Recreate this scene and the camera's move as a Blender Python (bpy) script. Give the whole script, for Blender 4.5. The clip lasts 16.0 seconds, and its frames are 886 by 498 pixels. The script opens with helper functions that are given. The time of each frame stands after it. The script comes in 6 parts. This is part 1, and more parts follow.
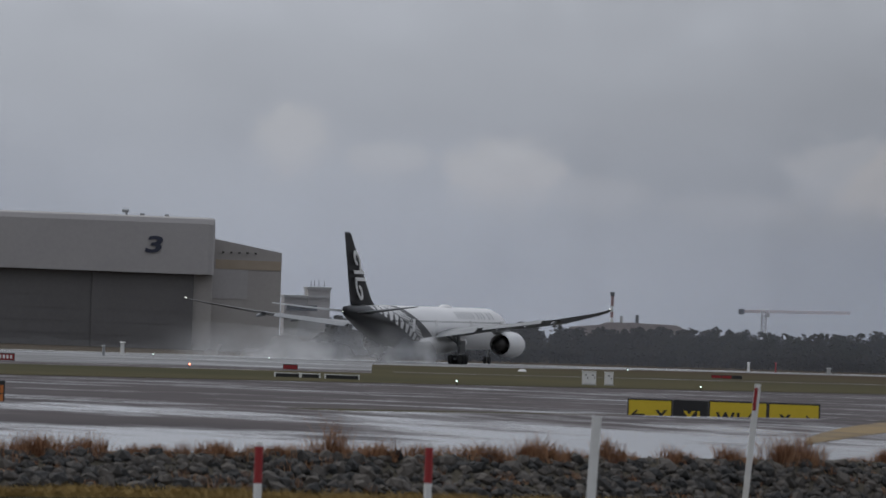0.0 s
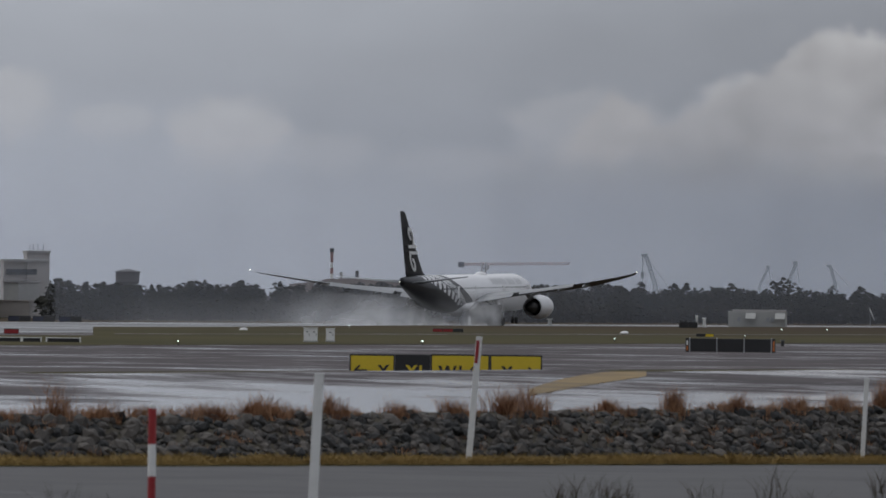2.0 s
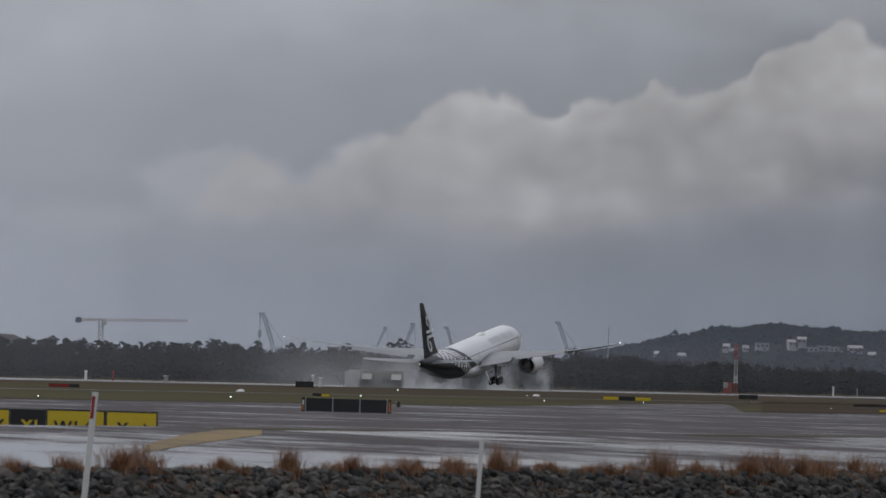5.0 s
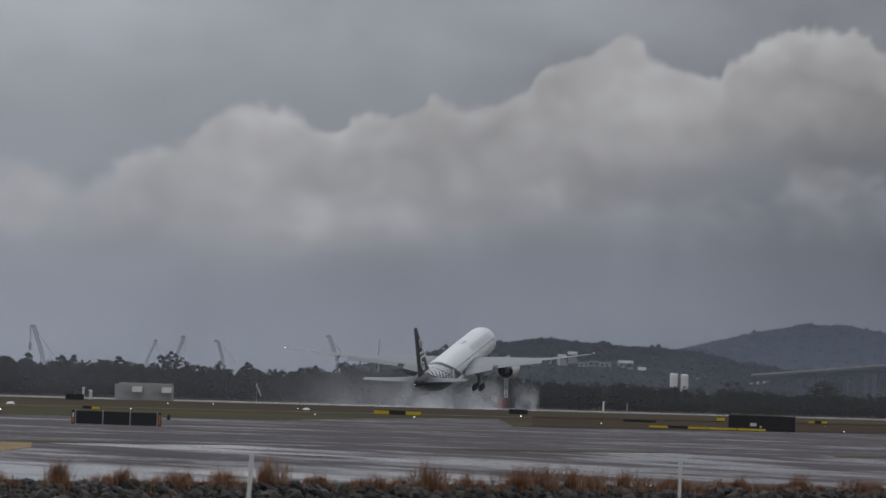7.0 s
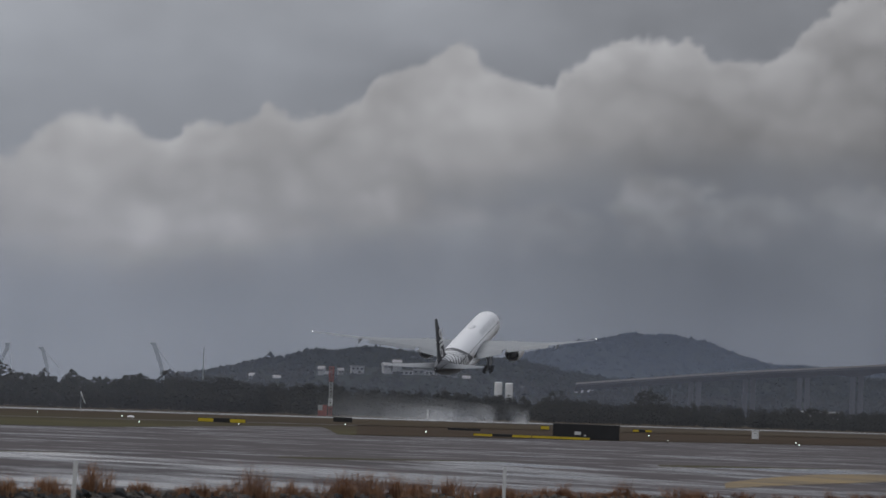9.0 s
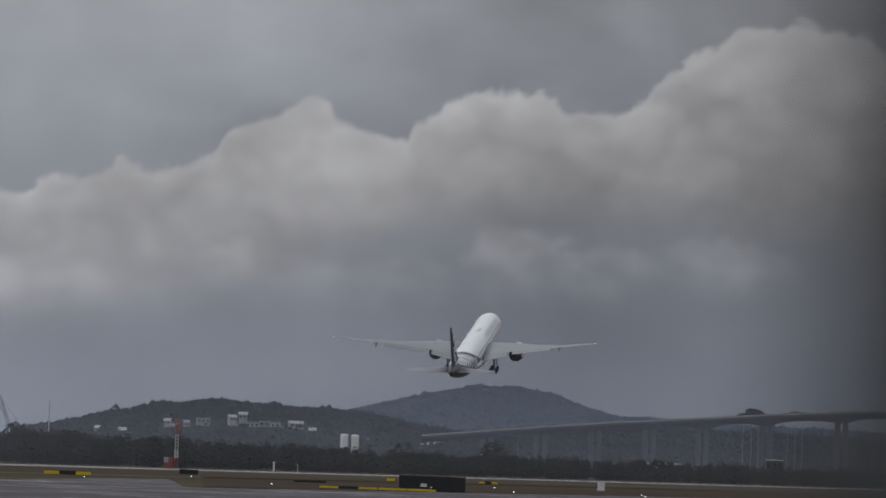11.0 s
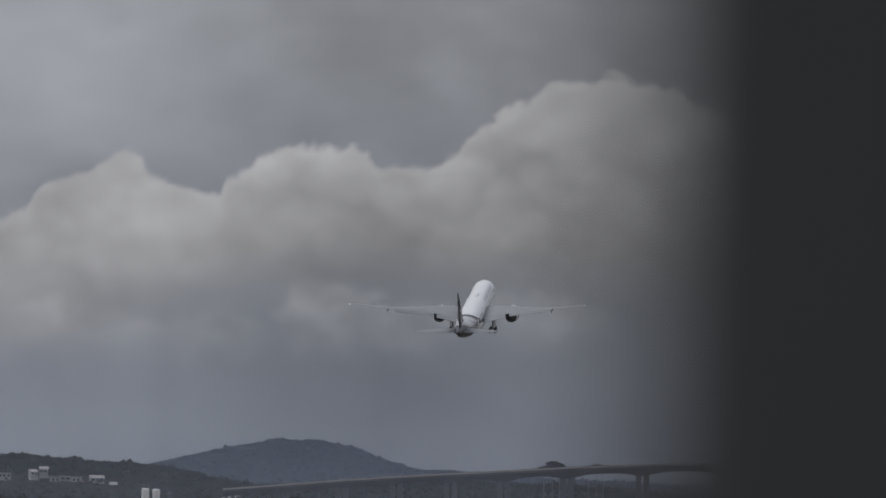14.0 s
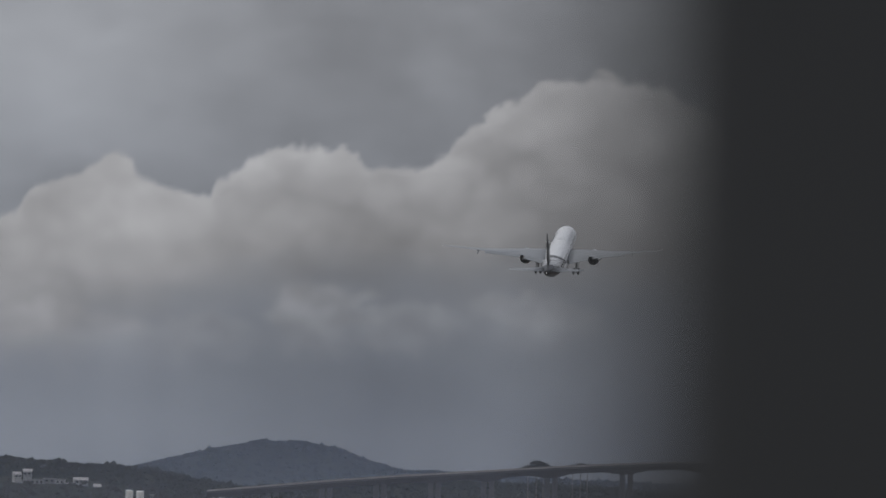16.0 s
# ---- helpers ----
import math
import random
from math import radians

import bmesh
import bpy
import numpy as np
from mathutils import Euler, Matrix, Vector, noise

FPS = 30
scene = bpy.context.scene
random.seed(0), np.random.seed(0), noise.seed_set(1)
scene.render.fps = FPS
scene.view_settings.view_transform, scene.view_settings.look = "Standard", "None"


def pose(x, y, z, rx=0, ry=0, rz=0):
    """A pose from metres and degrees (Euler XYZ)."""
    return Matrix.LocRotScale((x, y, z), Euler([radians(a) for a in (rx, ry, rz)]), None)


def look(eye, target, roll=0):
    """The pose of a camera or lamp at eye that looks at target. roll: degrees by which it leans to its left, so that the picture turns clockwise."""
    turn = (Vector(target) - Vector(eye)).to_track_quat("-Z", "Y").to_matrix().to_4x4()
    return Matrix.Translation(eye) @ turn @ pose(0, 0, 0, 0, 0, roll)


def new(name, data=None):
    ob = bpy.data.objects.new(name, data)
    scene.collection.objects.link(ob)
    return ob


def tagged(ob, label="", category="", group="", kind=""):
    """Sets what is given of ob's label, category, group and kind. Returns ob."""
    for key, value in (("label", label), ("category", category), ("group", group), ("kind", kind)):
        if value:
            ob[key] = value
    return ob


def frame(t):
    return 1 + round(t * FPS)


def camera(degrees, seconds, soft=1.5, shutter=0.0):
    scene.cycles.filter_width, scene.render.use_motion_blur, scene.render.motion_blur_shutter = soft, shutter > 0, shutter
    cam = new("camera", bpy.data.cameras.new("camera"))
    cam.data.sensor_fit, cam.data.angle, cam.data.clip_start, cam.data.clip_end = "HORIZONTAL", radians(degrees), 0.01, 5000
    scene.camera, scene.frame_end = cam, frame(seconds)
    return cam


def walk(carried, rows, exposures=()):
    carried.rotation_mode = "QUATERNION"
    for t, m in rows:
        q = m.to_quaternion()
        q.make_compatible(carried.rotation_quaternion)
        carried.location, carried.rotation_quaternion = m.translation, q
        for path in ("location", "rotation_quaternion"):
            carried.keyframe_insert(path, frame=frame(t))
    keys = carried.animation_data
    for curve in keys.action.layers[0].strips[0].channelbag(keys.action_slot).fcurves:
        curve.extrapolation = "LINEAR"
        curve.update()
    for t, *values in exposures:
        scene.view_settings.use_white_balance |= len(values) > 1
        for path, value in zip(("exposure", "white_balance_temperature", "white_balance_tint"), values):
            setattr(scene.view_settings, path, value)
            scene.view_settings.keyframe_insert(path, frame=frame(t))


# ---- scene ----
# A wet airfield under broken cloud: a camera on a stand pans after an airliner that takes off.
# Bearings run clockwise from +y; RAD = 15000 steps of bearing to a radian.
EYE = (0.0, 0.0, 3.4)
RAD = 15000.0


def aim(yaw, pitch, roll):
    a, p = radians(yaw), radians(pitch)
    way = Vector((math.sin(a) * math.cos(p), math.cos(a) * math.cos(p), math.sin(p)))
    return look(EYE, Vector(EYE) + way * 1000, roll)


cam = camera(5.984, 16.0, soft=1.6)
cam.data.dof.use_dof = True
cam.data.dof.focus_distance = 1500.0
cam.data.dof.aperture_fstop = 7.0
walk(cam, [(t, aim(a, p, r)) for t, a, p, r in [
    (0.0, 0.001, 0.619, 2.099), (0.5, 0.555, 0.643, 1.895), (1.0, 0.865, 0.485, 1.404), (1.5, 1.219, 0.363, 1.216),
    (2.0, 1.908, 0.374, 0.669), (2.5, 2.719, 0.486, 0.876), (3.0, 3.34, 0.701, 0.881), (5.5, 4.887, 0.888, 1.888),
    (6.0, 5.512, 0.99, 1.864), (6.5, 5.75, 0.976, 1.996), (7.0, 6.023, 0.964, 1.981), (7.5, 6.324, 0.921, 2.073),
    (8.0, 6.628, 0.945, 2.258), (8.5, 6.935, 0.99, 2.2), (11.0, 8.232, 1.45, 2.082), (11.5, 8.579, 1.53, 1.968),
    (12.0, 8.818, 1.602, 1.964), (12.5, 8.772, 1.642, 1.861), (13.0, 8.898, 1.759, 1.784), (13.5, 9.261, 1.837, 1.654),
    (14.0, 9.568, 1.858, 1.869), (14.5, 9.85, 1.939, 2.219), (15.0, 9.343, 1.985, 1.98), (15.5, 9.113, 1.924, 1.617),
    (16.0, 9.686, 1.862, 1.54)]])

# ---- light ----
SUN_ELEV, SUN_AZ = 48.0, -60.0
world = bpy.data.worlds.new("world")
scene.world = world
world.use_nodes = True
wn, wl = world.node_tree.nodes, world.node_tree.links
wn.clear()
sky = wn.new("ShaderNodeTexSky")
sky.sky_type, sky.sun_disc = "NISHITA", False
sky.sun_elevation, sky.sun_rotation = radians(SUN_ELEV), radians(SUN_AZ)
wbg = wn.new("ShaderNodeBackground")
wgray = wn.new("ShaderNodeBackground")
wadd = wn.new("ShaderNodeMixShader")
wout = wn.new("ShaderNodeOutputWorld")
wcoord = wn.new("ShaderNodeTexCoord")
wnoise = wn.new("ShaderNodeTexNoise")
wnoise.inputs["Scale"].default_value, wnoise.inputs["Detail"].default_value = 3.0, 6.0
wramp = wn.new("ShaderNodeValToRGB")
wramp.color_ramp.elements[0].position, wramp.color_ramp.elements[1].position = 0.3, 0.75
wramp.color_ramp.elements[0].color, wramp.color_ramp.elements[1].color = (0.24, 0.262, 0.31, 1), (0.42, 0.42, 0.43, 1)
wl.new(wcoord.outputs["Generated"], wnoise.inputs["Vector"])
wl.new(wnoise.outputs["Fac"], wramp.inputs["Fac"])
wl.new(wramp.outputs["Color"], wgray.inputs["Color"])
# an overcast sky is brightest overhead
wsep = wn.new("ShaderNodeSeparateXYZ")
wl.new(wcoord.outputs["Generated"], wsep.inputs[0])
wrise = wn.new("ShaderNodeMapRange")
wl.new(wsep.outputs["Z"], wrise.inputs["Value"])
wrise.inputs["From Min"].default_value, wrise.inputs["From Max"].default_value = 0.1, 1.0
wrise.inputs["To Min"].default_value, wrise.inputs["To Max"].default_value = 1.0, 2.3
wl.new(wrise.outputs[0], wgray.inputs["Strength"])
wl.new(sky.outputs["Color"], wbg.inputs["Color"])
wbg.inputs["Strength"].default_value = 0.08
wadd.inputs["Fac"].default_value = 0.9
wl.new(wbg.outputs[0], wadd.inputs[1])
wl.new(wgray.outputs[0], wadd.inputs[2])
wl.new(wadd.outputs[0], wout.inputs["Surface"])

sun = new("sun", bpy.data.lights.new("sun", "SUN"))
sun.data.energy, sun.data.angle, sun.data.color = 0.9, radians(25), (1.0, 0.97, 0.93)
sun.matrix_basis = look((0, 0, 0), (-math.sin(radians(SUN_AZ)) * math.cos(radians(SUN_ELEV)),
                                    -math.cos(radians(SUN_AZ)) * math.cos(radians(SUN_ELEV)), -math.sin(radians(SUN_ELEV))))


# ---- materials ----
def node_mat(name):
    m = bpy.data.materials.new(name)
    m.use_nodes = True
    nt = m.node_tree
    return m, nt.nodes, nt.links, nt.nodes["Principled BSDF"]


def noise_node(n, l, vec, scale, detail=5.0, rough=0.55, stretch=None):
    if stretch:
        mp = n.new("ShaderNodeMapping")
        mp.inputs["Scale"].default_value = stretch
        mp.inputs["Rotation"].default_value = (0, 0, 0)
        l.new(vec, mp.inputs["Vector"])
        vec = mp.outputs["Vector"]
    t = n.new("ShaderNodeTexNoise")
    t.inputs["Scale"].default_value, t.inputs["Detail"].default_value, t.inputs["Roughness"].default_value = scale, detail, rough
    l.new(vec, t.inputs["Vector"])
    return t.outputs["Fac"]


def ramp(n, l, fac, stops):
    r = n.new("ShaderNodeValToRGB")
    e = r.color_ramp.elements
    while len(e) < len(stops):
        e.new(0.5)
    for k, (p, c) in enumerate(stops):
        e[k].position, e[k].color = p, (*c, 1) if len(c) == 3 else c
    l.new(fac, r.inputs["Fac"])
    return r.outputs["Color"]


def g3(v):
    return (v, v, v)


def mat(name, a, b=None, rough=0.6, scale=1.0, metal=0.0, bump=0.0, fine=12.0, spec=0.5, island=0.0, rand=0.0):
    """Two base colours mixed by noise at two scales, with relief of the fine one."""
    m, n, l, bs = node_mat(name)
    b = b or tuple(c * 0.8 for c in a)
    co = n.new("ShaderNodeTexCoord").outputs["Object"]
    big, small = noise_node(n, l, co, scale), noise_node(n, l, co, scale * fine, 3.0)
    mix = n.new("ShaderNodeMath")
    mix.operation = "MULTIPLY_ADD"
    l.new(small, mix.inputs[0])
    mix.inputs[1].default_value = 0.5
    l.new(big, mix.inputs[2])
    fac = mix.outputs[0]
    for on, src, out in ((island, "ShaderNodeNewGeometry", "Random Per Island"), (rand, "ShaderNodeObjectInfo", "Random")):
        if on:
            k = n.new("ShaderNodeMath")
            k.operation = "MULTIPLY_ADD"
            l.new(n.new(src).outputs[out], k.inputs[0])
            k.inputs[1].default_value = on
            l.new(fac, k.inputs[2])
            k2 = n.new("ShaderNodeMath")
            k2.operation = "SUBTRACT"
            l.new(k.outputs[0], k2.inputs[0])
            k2.inputs[1].default_value = on / 2
            fac = k2.outputs[0]
    l.new(ramp(n, l, fac, [(0.45, a), (1.05, b)]), bs.inputs["Base Color"])
    bs.inputs["Roughness"].default_value, bs.inputs["Metallic"].default_value = rough, metal
    bs.inputs["Specular IOR Level"].default_value = spec
    if bump:
        bp = n.new("ShaderNodeBump")
        bp.inputs["Strength"].default_value, bp.inputs["Distance"].default_value = bump, 0.05
        l.new(small, bp.inputs["Height"])
        l.new(bp.outputs["Normal"], bs.inputs["Normal"])
    return m


def glow_mat(name, color, power):
    m, n, l, bs = node_mat(name)
    bs.inputs["Base Color"].default_value = (*color, 1)
    bs.inputs["Emission Color"].default_value = (*color, 1)
    bs.inputs["Emission Strength"].default_value = power
    return m


def wet_mat(name, dry, dark, wet0, wet1, scale, smooth=0.1, matt=0.6, film=0.5, low=0.3, gutter=None):
    """Wet pavement: matt asphalt or concrete with shallow pools; gutter: across the bank, where water gathers (from, to)."""
    m, n, l, bs = node_mat(name)
    geo = n.new("ShaderNodeNewGeometry").outputs["Position"]
    pools = noise_node(n, l, geo, scale, 8.0, 0.72)
    if gutter:                                      # thin films of water between the pools
        films = n.new("ShaderNodeMath")
        films.operation = "MULTIPLY_ADD"
        l.new(noise_node(n, l, geo, scale * 2.7, 6.0, 0.7), films.inputs[0])
        films.inputs[1].default_value = 0.5
        sub = n.new("ShaderNodeMath")
        sub.operation = "MULTIPLY_ADD"
        l.new(pools, sub.inputs[0])
        sub.inputs[1].default_value, sub.inputs[2].default_value = 0.72, -0.11
        l.new(sub.outputs[0], films.inputs[2])
        pools = films.outputs[0]
    tone = noise_node(n, l, geo, scale * 2.3, 6.0, 0.6)
    grain = noise_node(n, l, geo, 2.0, 4.0)
    k = n.new("ShaderNodeMath")
    k.operation = "ADD"
    l.new(pools, k.inputs[0])
    k.inputs[1].default_value = 0.0
    if gutter:
        dot = n.new("ShaderNodeVectorMath")
        dot.operation = "DOT_PRODUCT"
        l.new(geo, dot.inputs[0])
        dot.inputs[1].default_value = (-0.8704, 0.4924, 0)
        g = n.new("ShaderNodeMapRange")
        g.interpolation_type = "SMOOTHSTEP"
        l.new(dot.outputs["Value"], g.inputs["Value"])
        g.inputs["From Min"].default_value, g.inputs["From Max"].default_value = gutter
        g.inputs["To Min"].default_value, g.inputs["To Max"].default_value = 0.09, 0.0
        along = n.new("ShaderNodeVectorMath")
        along.operation = "DOT_PRODUCT"
        l.new(geo, along.inputs[0])
        along.inputs[1].default_value = (0.4924, 0.8704, 0)
        fall = n.new("ShaderNodeMapRange")
        l.new(along.outputs["Value"], fall.inputs["Value"])
        fall.inputs["From Min"].default_value, fall.inputs["From Max"].default_value = 190, 240
        fall.inputs["To Min"].default_value, fall.inputs["To Max"].default_value = 1.7, 0.2
        gk = n.new("ShaderNodeMath")
        gk.operation = "MULTIPLY"
        l.new(g.outputs[0], gk.inputs[0])
        l.new(fall.outputs[0], gk.inputs[1])
        dry_ = n.new("ShaderNodeMapRange")
        l.new(along.outputs["Value"], dry_.inputs["Value"])
        dry_.inputs["From Min"].default_value, dry_.inputs["From Max"].default_value = 235, 400
        dry_.inputs["To Min"].default_value, dry_.inputs["To Max"].default_value = 0.0, -0.055
        ga = n.new("ShaderNodeMath")
        ga.operation = "ADD"
        l.new(gk.outputs[0], ga.inputs[0])
        l.new(dry_.outputs[0], ga.inputs[1])
        l.new(ga.outputs[0], k.inputs[1])
    wet = ramp(n, l, k.outputs[0], [(wet0, g3(0)), (wet1, g3(1))])
    t = n.new("ShaderNodeMath")
    t.operation = "MULTIPLY_ADD"
    l.new(grain, t.inputs[0])
    t.inputs[1].default_value = 0.3
    l.new(tone, t.inputs[2])
    l.new(ramp(n, l, t.outputs[0], [(0.45, dark), (0.85, dry)]), bs.inputs["Base Color"])
    r = n.new("ShaderNodeMapRange")
    l.new(wet, r.inputs["Value"])
    r.inputs["To Min"].default_value, r.inputs["To Max"].default_value = matt, smooth
    l.new(r.outputs[0], bs.inputs["Roughness"])
    s = n.new("ShaderNodeMapRange")
    l.new(wet, s.inputs["Value"])
    s.inputs["To Min"].default_value, s.inputs["To Max"].default_value = film * low, film
    l.new(s.outputs[0], bs.inputs["Specular IOR Level"])
    return m


def turf_mat():
    """Wet turf, green by the terminal and browner further down the runway, with bare streaks."""
    m, n, l, bs = node_mat("wet_grass")
    geo = n.new("ShaderNodeNewGeometry").outputs["Position"]
    big, small = noise_node(n, l, geo, 0.012), noise_node(n, l, geo, 0.12, 4.0)
    along = n.new("ShaderNodeVectorMath")
    along.operation = "DOT_PRODUCT"
    l.new(geo, along.inputs[0])
    along.inputs[1].default_value = (0.350, 0.937, 0)
    dry = n.new("ShaderNodeMapRange")
    l.new(along.outputs["Value"], dry.inputs["Value"])
    dry.inputs["From Min"].default_value, dry.inputs["From Max"].default_value = 850.0, 1250.0
    fac = n.new("ShaderNodeMath")
    fac.operation = "MULTIPLY_ADD"
    l.new(small, fac.inputs[0])
    fac.inputs[1].default_value = 0.6
    l.new(big, fac.inputs[2])
    green = ramp(n, l, fac.outputs[0], [(0.5, (0.037, 0.037, 0.0135)), (1.05, (0.072, 0.060, 0.026))])
    brown = ramp(n, l, fac.outputs[0], [(0.5, (0.032, 0.0225, 0.0130)), (1.05, (0.056, 0.0395, 0.0205))])
    mx = n.new("ShaderNodeMix")
    mx.data_type = "RGBA"
    l.new(dry.outputs[0], mx.inputs["Factor"])
    l.new(green, mx.inputs["A"])
    l.new(brown, mx.inputs["B"])
    l.new(mx.outputs["Result"], bs.inputs["Base Color"])
    bs.inputs["Roughness"].default_value, bs.inputs["Specular IOR Level"].default_value = 0.95, 0.1
    return m


M = dict(
    grass=turf_mat(),
    drygrass=mat("brown_wet_grass", (0.030, 0.019, 0.011), (0.050, 0.032, 0.017), 0.95, 0.02, fine=20, spec=0.1),
    concrete=mat("grey_concrete", (0.30, 0.30, 0.29), (0.40, 0.40, 0.38), 0.8, 0.4),
    beige=mat("beige_concrete", (0.29, 0.265, 0.24), (0.37, 0.34, 0.31), 0.8, 0.3),
    hangar=mat("pale_metal_cladding", (0.34, 0.325, 0.325), (0.40, 0.385, 0.38), 0.55, 0.05, fine=30),
    hangar_side=mat("grey_cladding", (0.32, 0.30, 0.287), (0.38, 0.36, 0.34), 0.6, 0.05, fine=30),
    hangar_door=mat("dark_door_panels", (0.11, 0.105, 0.105), (0.145, 0.14, 0.14), 0.6, 0.1, fine=20),
    ochre=mat("ochre_band", (0.31, 0.255, 0.19), (0.36, 0.30, 0.235), 0.7, 0.3),
    navy=mat("dark_blue_paint", (0.02, 0.025, 0.05), (0.03, 0.035, 0.06), 0.5, 1.0),
    white=mat("white_paint", (0.76, 0.76, 0.75), (0.82, 0.82, 0.81), 0.45, 0.8),
    plastic=mat("white_weathered_plastic", (0.60, 0.60, 0.58), (0.75, 0.75, 0.73), 0.5, 3.0, bump=0.1),
    red=mat("red_paint", (0.24, 0.012, 0.016), (0.31, 0.02, 0.022), 0.5, 3.0),
    black=mat("black_paint", (0.012, 0.012, 0.013), (0.022, 0.022, 0.024), 0.35, 0.6),
    rubber=mat("tyre_rubber", (0.018, 0.018, 0.018), (0.03, 0.03, 0.03), 0.85, 3.0),
    steel=mat("grey_steel", (0.28, 0.29, 0.30), (0.36, 0.37, 0.38), 0.45, 1.0, metal=0.6),
    darksteel=mat("dark_burnt_metal", (0.05, 0.05, 0.05), (0.09, 0.085, 0.08), 0.5, 1.5, metal=0.7),
    yellow=mat("yellow_sign_face", (0.62, 0.45, 0.02), (0.70, 0.52, 0.03), 0.5, 1.0),
    orange=mat("orange_sign_end", (0.5, 0.14, 0.03), (0.6, 0.2, 0.05), 0.5, 1.0),
    rock=mat("grey_riprap_stone", (0.011, 0.0115, 0.0115), (0.070, 0.061, 0.052), 0.75, 1.2, bump=0.5, island=0.9, rand=0.0),
    rockpart=mat("grey_riprap_block", (0.011, 0.0115, 0.0115), (0.070, 0.061, 0.052), 0.75, 1.2, bump=0.5, rand=0.9),
    straw=mat("dry_russet_grass", (0.13, 0.055, 0.03), (0.40, 0.23, 0.13), 0.9, 1.5, island=0.8, spec=0.1),
    verge=mat("yellow_verge_grass", (0.20, 0.13, 0.045), (0.34, 0.24, 0.09), 0.95, 0.5, island=0.6, spec=0.1),
    weed=mat("dark_weed_leaves", (0.045, 0.038, 0.026), (0.075, 0.06, 0.04), 0.9, 1.5, island=0.6, spec=0.1),
    soil=mat("wet_soil", (0.05, 0.045, 0.035), (0.09, 0.08, 0.06), 0.95, 0.4, spec=0.1),
    bridge=mat("dark_weathered_concrete", (0.075, 0.072, 0.072), (0.115, 0.11, 0.108), 0.9, 0.05, spec=0.2),
    leaf=mat("dark_mangrove_leaves", (0.028, 0.029, 0.026), (0.042, 0.041, 0.034), 1.0, 0.02, island=0.2, spec=0.0),
    bark=mat("grey_bark", (0.10, 0.085, 0.07), (0.16, 0.14, 0.12), 0.9, 0.5),
    hill=mat("wooded_hillside", (0.022, 0.026, 0.022), (0.036, 0.039, 0.031), 0.95, 0.012, fine=14, spec=0.0, island=0.25),
    house=mat("pale_house_walls", (0.22, 0.22, 0.22), (0.42, 0.41, 0.40), 0.8, 0.2, rand=0.5),
    roof=mat("grey_roof_sheet", (0.22, 0.21, 0.21), (0.36, 0.34, 0.33), 0.7, 0.2, rand=0.8),
    glass=mat("dark_window_glass", (0.02, 0.025, 0.03), (0.03, 0.035, 0.04), 0.15, 1.0),
    brick=mat("pinkish_masonry", (0.20, 0.165, 0.15), (0.27, 0.225, 0.205), 0.8, 0.1),
    cable=mat("pale_structure_steel", (0.52, 0.52, 0.51), (0.62, 0.61, 0.60), 0.6, 0.1),
    runway=wet_mat("wet_runway_concrete", (0.17, 0.17, 0.17), (0.11, 0.11, 0.112), 0.46, 0.62, 0.012, matt=0.5, film=0.5, low=0.4),
    exit_pave=wet_mat("flooded_exit_concrete", (0.20, 0.20, 0.20), (0.12, 0.12, 0.12), 0.47, 0.62, 0.012, matt=0.55, film=0.4, low=0.3),
    apron=wet_mat("wet_taxiway_asphalt", (0.078, 0.063, 0.063), (0.032, 0.026, 0.027), 0.47, 0.57, 0.04, smooth=0.05, matt=0.63, film=0.9, low=0.12, gutter=(97.0, 121.0)),
    road=wet_mat("damp_road_asphalt", (0.105, 0.103, 0.103), (0.07, 0.069, 0.07), 0.6, 0.9, 0.1, matt=0.65, film=0.3),
    lamp=glow_mat("runway_light_glow", (0.80, 1.0, 0.92), 3.5),
    redlamp=glow_mat("red_light_glow", (1.0, 0.25, 0.15), 5.0),
    strobe=glow_mat("white_navigation_light", (1.0, 0.98, 0.9), 5.0),
)


# ---- mesh helpers ----
def part(name, bm, material, parent=None, label="", smooth=False, m=None):
    me = bpy.data.meshes.new(name)
    bm.to_mesh(me)
    bm.free()
    for mt in (material if isinstance(material, (list, tuple)) else [material]):
        me.materials.append(M[mt] if isinstance(mt, str) else mt)
    if smooth:
        me.shade_smooth()
    ob = new(name, me)
    if m is not None:
        ob.matrix_basis = m
    if parent is not None:
        ob.parent = parent
    if label:
        ob["label"] = label
    return ob


def empty(name, m=None, label="", category="", group="", kind=""):
    ob = new(name)
    ob.empty_display_size = 0.5
    if m is not None:
        ob.matrix_basis = m
    return tagged(ob, label, category, group, kind)


def box(bm, c, s, m=None, bev=0.0):
    """A box of size s centred at c, with bevelled edges where bev is given."""
    t = Matrix.Translation(c) @ Matrix.Diagonal((*s, 1))
    if m is not None:
        t = m @ t
    r = bmesh.ops.create_cube(bm, size=1.0, matrix=t)
    if bev:
        es = list({e for v in r["verts"] for e in v.link_edges})
        bmesh.ops.bevel(bm, geom=es, offset=bev, segments=2, affect="EDGES", profile=0.5)
    return bm


def cyl(bm, a, b, r0, r1=None, seg=12, caps=True):
    a, b = Vector(a), Vector(b)
    d = b - a
    m = Matrix.Translation((a + b) / 2) @ d.to_track_quat("Z", "Y").to_matrix().to_4x4()
    bmesh.ops.create_cone(bm, cap_ends=caps, cap_tris=False, segments=seg, radius1=r0, radius2=r0 if r1 is None else r1, depth=d.length, matrix=m)
    return bm


